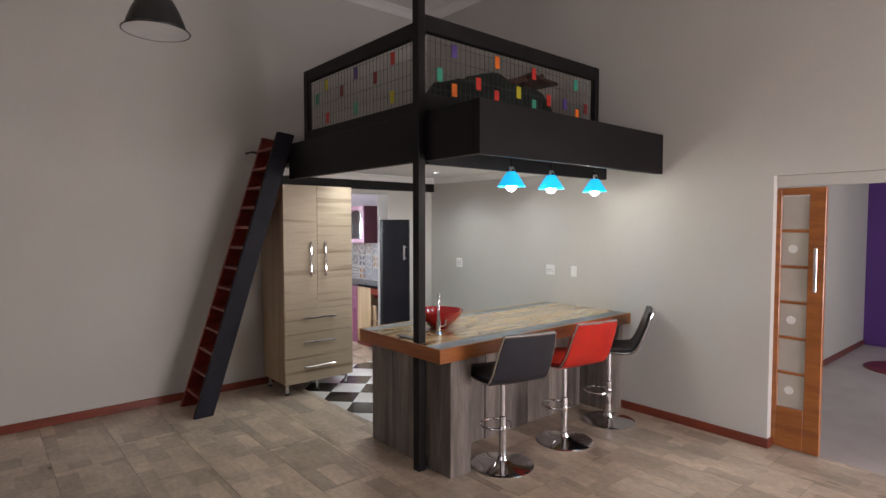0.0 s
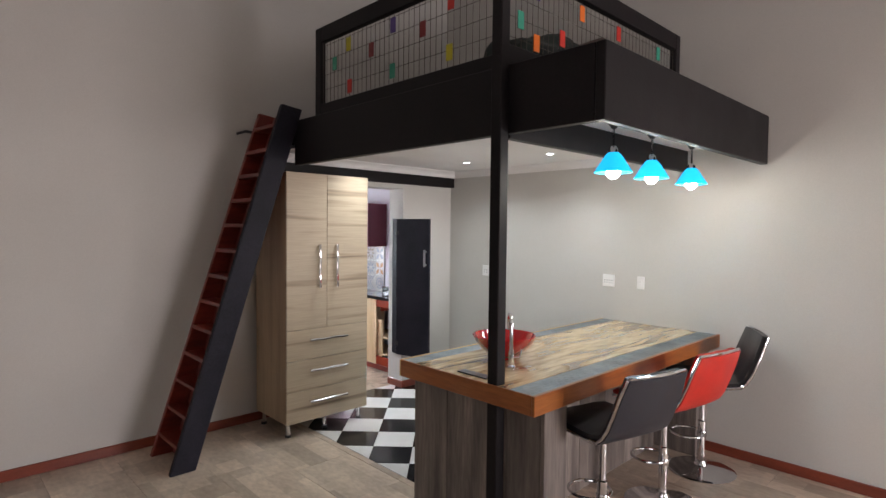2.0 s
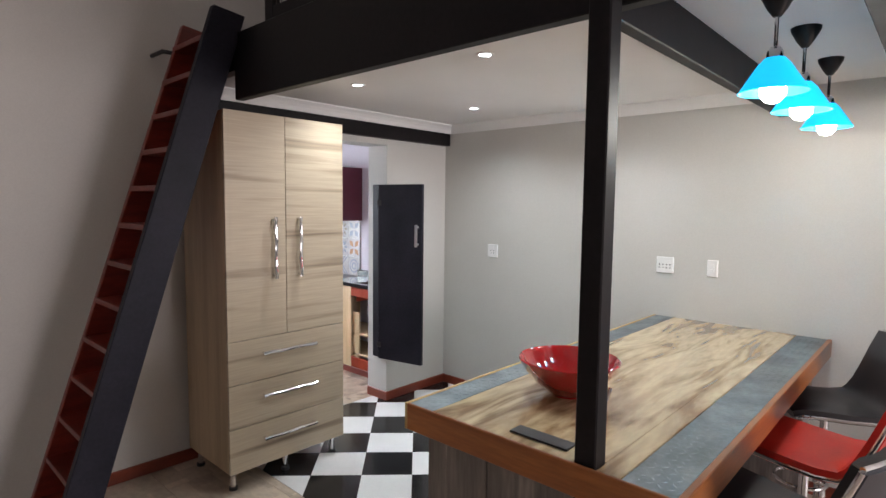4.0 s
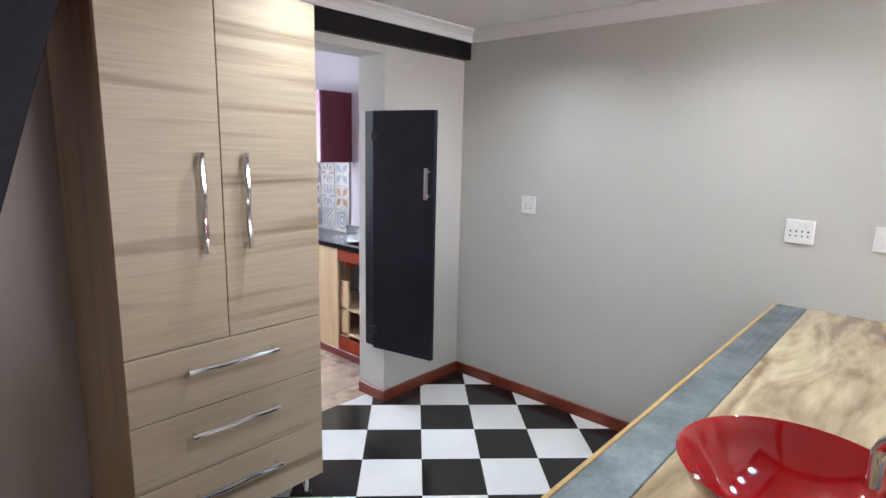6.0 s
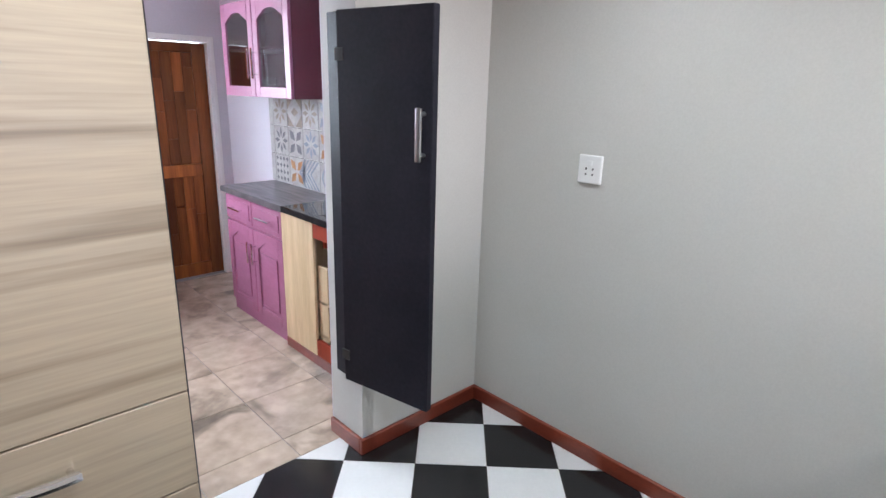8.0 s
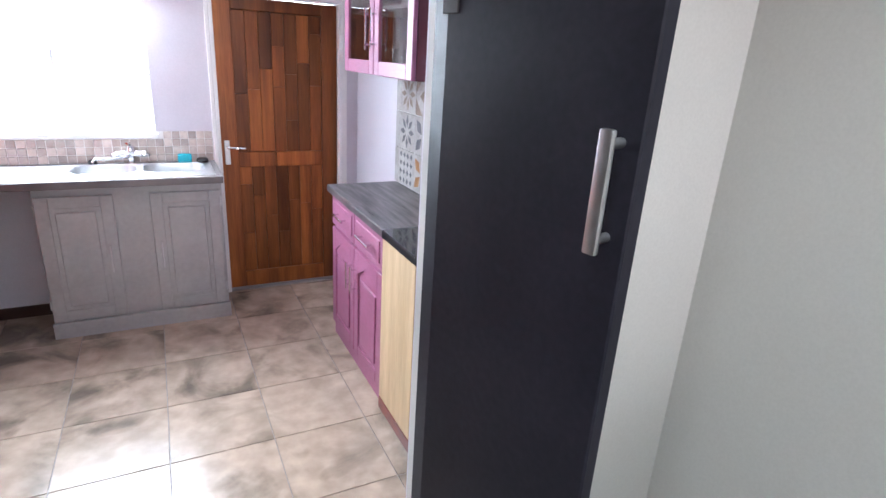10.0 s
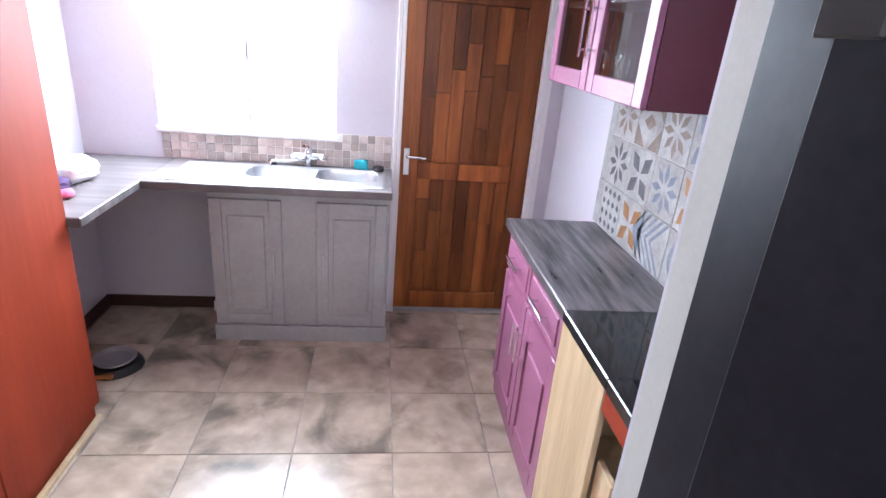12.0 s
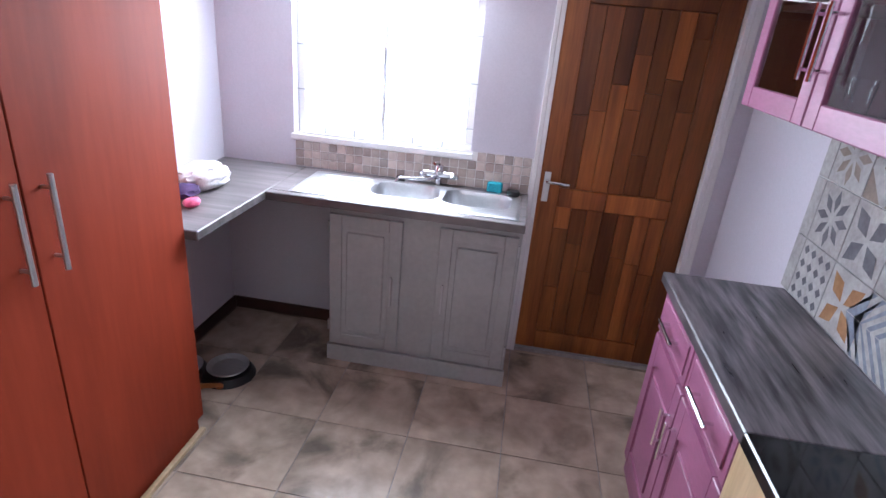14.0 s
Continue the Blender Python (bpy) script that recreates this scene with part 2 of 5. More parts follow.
# ---- mesh helpers ----
def box(x0, x1, y0, y1, z0, z1, bev=0.0, bm=None, seg=1):
    own = bm is None
    bm = bm or bmesh.new()
    made = bmesh.ops.create_cube(bm, size=1, matrix=Matrix.LocRotScale(((x0 + x1) / 2, (y0 + y1) / 2, (z0 + z1) / 2), None, (abs(x1 - x0), abs(y1 - y0), abs(z1 - z0))))
    if bev:
        edges = list({e for v in made["verts"] for e in v.link_edges})
        bmesh.ops.bevel(bm, geom=edges, offset=bev, segments=seg, affect="EDGES", profile=0.6)
    return bm


def tube(points, r, n=8, bm=None, closed=False):
    bm = bm or bmesh.new()
    pts = [Vector(p) for p in points]
    rings, up = [], Vector((0.137, 0.271, 0.953))
    for i, p in enumerate(pts):
        a = pts[i - 1] if (i or closed) else p
        b = pts[(i + 1) % len(pts)] if (i < len(pts) - 1 or closed) else p
        d = (b - a).normalized()
        u = d.cross(up).normalized() if abs(d.dot(up)) < 0.98 else d.cross(Vector((1, 0, 0))).normalized()
        v = d.cross(u)
        rad = r[i] if isinstance(r, (list, tuple)) else r
        rings.append([bm.verts.new(p + rad * (math.cos(t) * u + math.sin(t) * v)) for t in [2 * math.pi * k / n for k in range(n)]])
    pairs = list(zip(rings, rings[1:])) + ([(rings[-1], rings[0])] if closed else [])
    for a, b in pairs:
        for k in range(n):
            bm.faces.new((a[k], a[(k + 1) % n], b[(k + 1) % n], b[k]))
    if not closed:
        bm.faces.new(rings[0][::-1])
        bm.faces.new(rings[-1])
    bmesh.ops.recalc_face_normals(bm, faces=bm.faces)
    return bm


def lathe(profile, n=32, c=(0, 0, 0), bm=None):
    bm = bm or bmesh.new()
    rings = []
    for r, z in profile:
        rings.append([bm.verts.new((c[0] + r * math.cos(2 * math.pi * k / n), c[1] + r * math.sin(2 * math.pi * k / n), c[2] + z)) for k in range(n)])
    for a, b in zip(rings, rings[1:]):
        for k in range(n):
            bm.faces.new((a[k], a[(k + 1) % n], b[(k + 1) % n], b[k]))
    if profile[0][0] > 0.0005:
        bm.faces.new(rings[0][::-1])
    if profile[-1][0] > 0.0005:
        bm.faces.new(rings[-1])
    bmesh.ops.remove_doubles(bm, verts=bm.verts, dist=0.0004)
    bmesh.ops.recalc_face_normals(bm, faces=bm.faces)
    return bm


def prism(poly, z0, z1, bm=None):
    """A flat outline in x and y, raised from z0 to z1."""
    bm = bm or bmesh.new()
    lo = [bm.verts.new((x, y, z0)) for x, y in poly]
    hi = [bm.verts.new((x, y, z1)) for x, y in poly]
    k = len(poly)
    bm.faces.new(lo[::-1])
    bm.faces.new(hi)
    for i in range(k):
        bm.faces.new((lo[i], lo[(i + 1) % k], hi[(i + 1) % k], hi[i]))
    bmesh.ops.recalc_face_normals(bm, faces=bm.faces)
    return bm


def moved(bm, m):
    bmesh.ops.transform(bm, matrix=m, verts=bm.verts)
    return bm


def mesh_of(name, bm, material, smooth=False):
    me = bpy.data.meshes.new(name)
    bm.to_mesh(me)
    bm.free()
    me.materials.append(material)
    if smooth:
        for p in me.polygons:
            p.use_smooth = True
        me.set_sharp_from_angle(angle=radians(38))
    return me


def part(name, bm, material, parent, label="", smooth=False):
    ob = new(name, mesh_of(name, bm, material, smooth))
    ob.parent = parent
    return tagged(ob, label) if label else ob


def thing(name, at, label, category, group="", turn=0.0):
    ob = new(name)
    ob.matrix_world = pose(*at, 0, 0, turn)
    ob.empty_display_size = 0.1
    return tagged(ob, label, category, group)


def solid(name, bm, material, label, category="", smooth=False):
    return tagged(new(name, mesh_of(name, bm, material, smooth)), label, category)


def struct(name, bm, material, label, smooth=False):
    return tagged(new(name, mesh_of(name, bm, material, smooth)), label, "", "", "structure")


def piece(name, me, parent, m):
    ob = new(name, me)
    ob.parent = parent
    ob.matrix_basis = m
    return ob


# ---- the large structure ----
# long wall behind the ladder and wardrobe, and above the loft
w = box(WEST - 0.2, 3.53, BACK, KSOUTH, 0, CEIL)
box(3.53, EAST, BACK, KSOUTH, 2.42, CEIL, bm=w)
struct("wall_north", w, WALL, "putty-coloured plaster wall behind ladder and wardrobe")
# short wall beside the passage, with the lintel over it
w = box(4.432, EAST, NORTH, KSOUTH, 0, 2.418)
struct("wall_passage", w, WALL, "putty-coloured short wall at the kitchen passage")
struct("lintel", box(3.53, 4.430, NORTH, KSOUTH, 2.128, 2.418), WALL, "plastered lintel over the kitchen passage")
# right wall with the doorway to the next room
w = box(EAST, EAST + 0.25, 2.19, KSOUTH, 0, CEIL)
box(EAST, EAST + 0.25, 0.55, 2.19, 2.13, CEIL, bm=w)
box(EAST, EAST + 0.25, SOUTH - 0.2, 0.55, 0, CEIL, bm=w)
struct("wall_east", w, WALL, "putty-coloured plaster wall with a doorway and sockets")
# walls behind the camera: window opening in the west, added door opening in the south
w = box(WEST - 0.2, WEST, SOUTH - 0.2, -0.7, 0, CEIL)
box(WEST - 0.2, WEST, 1.9, BACK, 0, CEIL, bm=w)
box(WEST - 0.2, WEST, -0.7, 1.9, 0, 0.35, bm=w)
box(WEST - 0.2, WEST, -0.7, 1.9, 2.25, CEIL, bm=w)
struct("wall_west", w, WALL, "putty-coloured plaster wall with a wide window")
w = box(WEST, 3.1, SOUTH - 0.2, SOUTH, 0, CEIL)
box(5.0, EAST, SOUTH - 0.2, SOUTH, 0, CEIL, bm=w)
box(3.1, 5.0, SOUTH - 0.2, SOUTH, 2.2, CEIL, bm=w)
struct("wall_south", w, WALL, "putty-coloured plaster wall with an added door opening")
struct("ceiling", box(WEST - 0.2, EAST + 0.25, SOUTH - 0.2, KSOUTH, CEIL, CEIL + 0.12), WHITE, "white painted high ceiling")


def cornice(name, runs, z, d, material, label):
    """A coved strip along each run (x0, y0, x1, y1, inward x, inward y) under the height z."""
    bm = bmesh.new()
    prof = [(0, -d), (d * 0.12, -d), (d * 0.35, -d * 0.6), (d * 0.6, -d * 0.35), (d, -d * 0.12), (d, 0), (0, 0)]
    for x0, y0, x1, y1, ix, iy in runs:
        a = [bm.verts.new((x0 + ix * p, y0 + iy * p, z + q)) for p, q in prof]
        b = [bm.verts.new((x1 + ix * p, y1 + iy * p, z + q)) for p, q in prof]
        k = len(prof)
        for i in range(k):
            bm.faces.new((a[i], a[(i + 1) % k], b[(i + 1) % k], b[i]))
        bm.faces.new(a)
        bm.faces.new(b[::-1])
    bmesh.ops.recalc_face_normals(bm, faces=bm.faces)
    return struct(name, bm, material, label)


cornice("cornice_high", [(WEST, BACK, EAST, BACK, 0, -1), (EAST, BACK, EAST, SOUTH, -1, 0)], CEIL, 0.09, WHITE, "white coved cornice under the high ceiling")
struct("ceiling_under_loft", box(2.915, EAST, 3.14, NORTH, LOFT_CEIL, LOFT_CEIL + 0.03), WHITE, "white painted ceiling under the sleeping loft")
cornice("cornice_loft", [(2.915, 6.284, EAST, 6.284, 0, -1), (EAST, 6.284, EAST, 3.72, -1, 0)], LOFT_CEIL, 0.07, WHITE, "white coved cornice under the loft")

# kitchen shell
w = box(KWEST - 0.15, 2.988, KNORTH, KNORTH + 0.2, 0, KCEIL + 0.1)
box(3.886, 4.213, KNORTH, KNORTH + 0.2, 0, KCEIL + 0.1, bm=w)
box(2.988, 3.886, KNORTH, KNORTH + 0.2, 0, 1.045, bm=w)
box(2.988, 3.886, KNORTH, KNORTH + 0.2, 2.12, KCEIL + 0.1, bm=w)
box(4.213, 4.99, KNORTH, KNORTH + 0.2, 1.86, KCEIL + 0.1, bm=w)
box(4.99, KEAST + 0.15, KNORTH, KNORTH + 0.2, 0, KCEIL + 0.1, bm=w)
struct("wall_kitchen_north", w, KWALL, "pale lilac plaster wall with window and back door")
struct("wall_kitchen_west", box(KWEST - 0.15, KWEST, KSOUTH, KNORTH, 0, KCEIL + 0.1), KWALL, "pale lilac plaster kitchen wall")
struct("wall_kitchen_east", box(KEAST, KEAST + 0.15, KSOUTH, KNORTH, 0, KCEIL + 0.1), KWALL, "pale lilac plaster kitchen wall behind the worktops")
w = box(4.432, KEAST, KSOUTH, KSOUTH + 0.006, 0, KCEIL)
struct("wall_kitchen_south", w, KWALL, "lilac kitchen face of the short wall")
w = box(KWEST - 0.15, KEAST + 0.15, KSOUTH + 0.007, KNORTH + 0.2, KCEIL, KCEIL + 0.08)
struct("ceiling_kitchen", w, WHITE, "white kitchen ceiling")

# next room through the doorway
struct("wall_side_room_north", box(EAST + 0.25, 10.26, 2.68, 2.83, 0, 2.7), WALL, "grey-beige wall of the side room")
struct("wall_side_room_east", box(10.26, 10.41, -1.2, 2.83, 0, 2.7), PURPLE, "deep purple painted wall of the side room")
w = box(EAST + 0.25, 6.7, -1.35, -1.2, 0, 2.7)
box(8.3, 10.45, -1.35, -1.2, 0, 2.7, bm=w)
box(6.7, 8.3, -1.35, -1.2, 0, 0.95, bm=w)
box(6.7, 8.3, -1.35, -1.2, 2.2, 2.7, bm=w)
struct("wall_side_room_south", w, WALL, "grey-beige wall of the side room with an added window opening")
struct("ceiling_side_room", box(EAST + 0.25, 10.41, -1.35, 2.83, 2.7, 2.8), WHITE, "white ceiling of the side room")
struct("floor_side_room", box(EAST + 0.12, 10.41, -1.35, 2.83, -0.1, 0.0), CARPET, "grey smooth floor of the side room")

# sub-floors that carry the tiles; their tops show as joints
floor = struct("floor", box(WEST - 0.2, EAST + 0.12, SOUTH - 0.2, BACK + 0.05, -0.12, -0.004), GROUT, "floor of wood-print tiles with thin joints")
struct("floor_joint_filler", box(3.06, EAST, 4.36, 6.50, -0.004, -0.0025), GROUT, "dark joints under the checkered tiles")
floor_kitchen = struct("floor_kitchen", box(KWEST - 0.1, KEAST + 0.1, 6.495, KNORTH + 0.1, -0.02, -0.003), KGROUT, "kitchen floor of marble-print tiles")


def skirting(name, runs, label, h=0.075, material=BASE):
    ob = new(name)
    tagged(ob, label, "", "", "structure")
    for x0, x1, y0, y1 in runs:
        part("board", box(x0, x1, y0, y1, 0, h, 0.004), material, ob)
    return ob


skirting("baseboard", [(WEST, 3.53, BACK - 0.018, BACK), (EAST - 0.018, EAST, 2.19, NORTH), (4.414, EAST - 0.018, NORTH - 0.018, NORTH), (4.414, 4.432, NORTH, KSOUTH),
                       (EAST - 0.018, EAST + 0.07, 2.172, 2.19), (EAST + 0.25, 10.26, 2.662, 2.68)], "reddish varnished timber skirting along the walls")
skirting("baseboard_kitchen", [(KWEST, KWEST + 0.016, 8.08, KNORTH), (KWEST + 0.016, 3.30, KNORTH - 0.016, KNORTH)], "dark varnished skirting under the kitchen counter", 0.07, DARKBASE)

# ---- windows and doors ----
win = new("window_1")
tagged(win, "white steel kitchen window with thin burglar bars, overexposed daylight", "window", "", "structure")
f = box(2.988, 3.026, KNORTH + 0.06, KNORTH + 0.10, 1.045, 2.12, 0.004)
for a in ((3.842, 3.886), (3.418, 3.438)):
    box(*a, KNORTH + 0.06, KNORTH + 0.10, 1.085, 2.08, 0.004, bm=f)
for a in ((1.045, 1.085), (2.08, 2.12)):
    box(3.026, 3.886, KNORTH + 0.06, KNORTH + 0.10, *a, 0.004, bm=f)
part("window_frame", f, PLASTIC, win)
part("window_sill", box(2.975, 3.898, KNORTH - 0.014, KNORTH + 0.06, 1.022, 1.052, 0.004), PLASTIC, win)
for x0, x1 in ((3.027, 3.417), (3.439, 3.841)):
    p = part("pane", box(x0, x1, KNORTH + 0.078, KNORTH + 0.082, 1.085, 2.08), GLASS, win)
    p.visible_shadow = False
for k in range(1, 6):   # upright bars, with short cross bars stepped between them
    bx = 2.988 + 0.898 * k / 6
    part("burglar_bar", tube([(bx, KNORTH + 0.045, 1.05), (bx, KNORTH + 0.045, 2.115)], 0.003, 6), GREYPAINT, win)
for k in range(6):
    for j in range(5):
        bz = 1.16 + 0.21 * j + (0.0 if k % 2 else 0.105)
        part("burglar_bar", tube([(2.992 + 0.898 * k / 6, KNORTH + 0.045, bz), (2.984 + 0.898 * (k + 1) / 6, KNORTH + 0.045, bz)], 0.003, 6), GREYPAINT, win)
part("stay", box(3.424, 3.436, KNORTH + 0.045, KNORTH + 0.056, 1.40, 1.50, 0.003), STEEL, win, "steel casement handle")
bd = new("backdrop", mesh_of("backdrop", box(0.2, 6.8, KNORTH + 2.6, KNORTH + 2.65, -0.5, 4.5), OUTSIDE))
tagged(bd, "overexposed bright daylight outside the kitchen window", "", "", "structure")


def far_window(name, axis, at, a0, a1, z0, z1, label):
    ob = new(name)
    tagged(ob, label, "window", "", "structure")
    mid = (a0 + a1) / 2
    for u0, u1, v0, v1 in ((a0, a0 + 0.05, z0, z1), (a1 - 0.05, a1, z0, z1), (mid - 0.03, mid + 0.03, z0 + 0.05, z1 - 0.05), (a0 + 0.05, a1 - 0.05, z0, z0 + 0.05), (a0 + 0.05, a1 - 0.05, z1 - 0.05, z1)):
        bm = box(at - 0.13, at - 0.08, u0, u1, v0, v1) if axis == "x" else box(u0, u1, at - 0.13, at - 0.08, v0, v1)
        part("window_frame", bm, PLASTIC, ob)
    return ob


far_window("window_2", "x", WEST, -0.7, 1.9, 0.35, 2.25, "wide white-framed lounge window letting daylight in")
# patio doors out of view, added where the south fill comes in
far_window("window_3", "y", SOUTH, 3.1, 5.0, 0.0, 2.2, "unseen white-framed patio doors added to let light onto the floor")
# unseen window, added as an opening for the side room fill
far_window("window_4", "y", -1.2, 6.7, 8.3, 0.95, 2.2, "unseen white-framed window added to light the side room")


def joined(*bms):
    out = bmesh.new()
    for b in bms:
        me = bpy.data.meshes.new("tmp")
        b.to_mesh(me)
        b.free()
        out.from_mesh(me)
        bpy.data.meshes.remove(me)
    return out


# sliding door of the doorway, mostly inside the wall pocket
door = new("door_1")
tagged(door, "orange-stained sliding door with frosted square panes, part open", "door", "", "structure")
dx0, dx1, dy0, dy1 = 5.215, 5.255, 1.862, 2.5
part("stile", box(dx0, dx1, dy0, dy0 + 0.108, 0.012, 2.035, 0.004), ORANGE, door)
part("stile", box(dx0, dx1, 2.155, 2.26, 0.012, 2.035, 0.004), ORANGE, door)
part("rail", box(dx0, dx1, dy0 + 0.108, 2.155, 0.012, 0.33, 0.004), ORANGE, door)
part("rail", box(dx0, dx1, dy0 + 0.108, 2.155, 1.98, 2.035, 0.004), ORANGE, door)
zs = [0.33 + (1.98 - 0.33) * k / 6 for k in range(7)]
for k in range(6):
    if k:
        part("glazing_bar", box(dx0 + 0.004, dx1 - 0.004, dy0 + 0.108, 2.155, zs[k] - 0.011, zs[k] + 0.011, 0.003), ORANGE, door)
    part("pane", box(dx0 + 0.016, dx1 - 0.016, dy0 + 0.108, 2.155, zs[k] + 0.011, zs[k + 1] - 0.011), FROST, door, "frosted glass pane")
    if k in (0, 2, 4):
        part("clear_disc", moved(lathe([(0.0, 0), (0.032, 0), (0.032, 0.003), (0.0, 0.003)], 20), pose(dx0 + 0.0155, 2.075, (zs[k] + zs[k + 1]) / 2, 0, -90, 0)), PLASTIC, door, "small pale disc on the pane")
part("handle", box(dx0 - 0.025, dx0 - 0.013, 1.905, 1.927, 1.25, 1.58, 0.004), STEEL, door, "flat steel pull handle")
for z in (1.29, 1.54):
    part("handle_post", box(dx0 - 0.014, dx0 + 0.002, 1.91, 1.922, z - 0.008, z + 0.008), STEEL, door)
struct("door_track_head", box(EAST + 0.055, EAST + 0.14, 0.55, 2.189, 2.045, 2.128, 0.003), WALL, "plastered head of the sliding door opening")

# back door of the kitchen: framed patchwork of short meranti boards
kd = new("door_2")
tagged(kd, "varnished meranti back door of short patchwork boards, closed", "door", "", "structure")
X0, X1, Y0, Z1 = 4.235, 4.966, 9.105, 1.825
for x0, x1, z0, z1 in ((X0, X0 + 0.10, 0.012, Z1), (X1 - 0.10, X1, 0.012, Z1), (X0 + 0.10, X1 - 0.10, Z1 - 0.07, Z1), (X0 + 0.10, X1 - 0.10, 0.012, 0.12)):
    part("door_frame_board", box(x0, x1, Y0, Y0 + 0.04, z0, z1, 0.004), MERANTI, kd)
part("lock_rail", box(X0 + 0.10, X0 + 0.33, Y0, Y0 + 0.04, 0.83, 0.925, 0.003), MERANTI, kd)
part("lock_rail", box(X0 + 0.332, X1 - 0.10, Y0, Y0 + 0.04, 0.83, 0.925, 0.003), MERANTI, kd)
rnd = random.Random(4)
nb = 7
bw = (X1 - X0 - 0.2) / nb
for zone in ((0.12, 0.83), (0.925, Z1 - 0.07)):
    for k in range(nb):
        z = zone[0]
        while z < zone[1] - 0.02:
            ln = rnd.uniform(0.18, 0.55)
            zz = min(zone[1], z + ln)
            if zone[1] - zz < 0.1:
                zz = zone[1]
            part("board", box(X0 + 0.1 + bw * k + 0.0008, X0 + 0.1 + bw * (k + 1) - 0.0008, Y0 + 0.012 + rnd.uniform(0, 0.002), Y0 + 0.034, z + 0.0006, zz - 0.0006, 0.0015), MERANTI, kd)
            z = zz
part("backing", box(X0 + 0.09, X1 - 0.09, Y0 + 0.035, Y0 + 0.0398, 0.05, Z1 - 0.03), MERANTI, kd)
part("lock_plate", box(X0 + 0.018, X0 + 0.05, Y0 - 0.005, Y0, 0.85, 1.0, 0.002), STEEL, kd, "brushed steel lock plate")
part("door_handle", tube([(X0 + 0.034, Y0 - 0.005, 0.96), (X0 + 0.034, Y0 - 0.045, 0.96), (X0 + 0.05, Y0 - 0.05, 0.96), (X0 + 0.14, Y0 - 0.048, 0.955)], 0.008, 8), CHROME, kd, "chrome lever handle", True)
for x0, x1 in ((4.190, 4.213), (4.99, 5.02)):
    struct("trim_door", box(x0, x1, KNORTH - 0.012, KNORTH, 0, 1.875, 0.003), WHITE, "cream painted door frame")
struct("trim_door_head", box(4.2132, 4.9898, KNORTH - 0.012, KNORTH + 0.08, 1.832, 1.875, 0.003), WHITE, "cream painted door frame head")
for x0, x1 in ((4.213, 4.2335), (4.968, 4.99)):
    struct("trim_door_jamb", box(x0, x1, KNORTH - 0.011, KNORTH + 0.1, 0, 1.831, 0.002), WHITE, "cream painted door jamb")
struct("door_threshold", box(4.2337, 4.9678, KNORTH + 0.04, KNORTH + 0.2, -0.01, 0.01), GREYPAINT, "door threshold")

# ---- sleeping loft ----
LX, LY, LZ = 2.862, 3.09, 2.201
loft = thing("sleeping_loft", (LX, LY, LZ), "black-painted timber sleeping loft with mesh railing", "loft")
L = lambda x0, x1, y0, y1, z0, z1, bev=0.004: box(x0 - LX, x1 - LX, y0 - LY, y1 - LY, z0 - LZ, z1 - LZ, bev)
part("side_beam", L(2.862, 2.912, 3.142, 5.80, 2.201, 2.548), BLACK, loft)
part("front_beam", L(2.862, EAST - 0.001, 3.09, 3.14, 2.201, 2.548), BLACK, loft)
part("inner_beam", L(2.914, EAST - 0.001, 3.66, 3.71, 2.185, 2.348), BLACK, loft)
part("back_beam", L(2.914, EAST - 0.001, 6.286, NORTH - 0.001, 2.174, 2.279), BLACK, loft)
part("deck", L(2.914, EAST - 0.001, 3.142, 5.80, 2.49, 2.52), BLACK, loft)
part("deck", L(3.0, EAST - 0.001, 5.801, BACK - 0.001, 2.49, 2.52), BLACK, loft)
part("trimmer", L(2.95, 2.998, 5.801, BACK - 0.001, 2.39, 2.548), BLACK, loft)
part("toe_board", L(2.914, EAST - 0.001, 3.725, 3.765, 2.522, 2.70), BLACK, loft)
part("toe_board", L(2.945, 2.985, 3.773, 5.55, 2.521, 2.655), BLACK, loft)
part("post", L(2.797, 2.862, 3.626, 3.693, 0, CEIL - 0.001), BLACK, loft, "black square post from floor to ceiling")
part("end_post", L(2.945, 2.99, 5.55, 5.63, 2.521, 3.235), BLACK, loft)
part("end_post", L(5.01, 5.08, 3.72, 3.77, 2.522, 3.25), BLACK, loft)
part("top_rail", L(2.945, 2.99, 3.771, 5.549, 3.12, 3.235), BLACK, loft)
part("top_rail", L(2.874, 5.009, 3.72, 3.77, 3.13, 3.25), BLACK, loft)


def wire_grid(along, a0, a1, z0, z1, at):
    """Welded mesh between a0 and a1 along x or y, from z0 to z1."""
    bm = bmesh.new()
    put = (lambda a, z: (a - LX, at - LY, z - LZ)) if along == "x" else (lambda a, z: (at - LX, a - LY, z - LZ))
    n = int((a1 - a0) / 0.0495)
    for k in range(n + 1):
        a = a0 + (a1 - a0) * k / n
        tube([put(a, z0), put(a, z1)], 0.002, 4, bm=bm)
    for k in range(5):
        z = z0 + 0.06 + k * 0.11
        tube([put(a0, z), put(a1, z)], 0.002, 4, bm=bm)
    return bm


part("wire_mesh", wire_grid("y", 3.78, 5.545, 2.59, 3.13, 2.965), WIRE, loft, "thin welded wire mesh")
part("wire_mesh", wire_grid("x", 2.90, 5.005, 2.69, 3.14, 3.745), WIRE, loft, "thin welded wire mesh")
TAGC = {}
for nm, c in (("red", (0.55, 0.03, 0.02)), ("orange", (0.75, 0.16, 0.01)), ("yellow", (0.52, 0.46, 0.02)), ("green", (0.04, 0.30, 0.20)), ("purple", (0.07, 0.04, 0.20)), ("maroon", (0.20, 0.02, 0.02))):
    TAGC[nm] = mat(nm + "_painted_block", c, None, 8, rough=0.45, bump=0.02, grain=0.05)
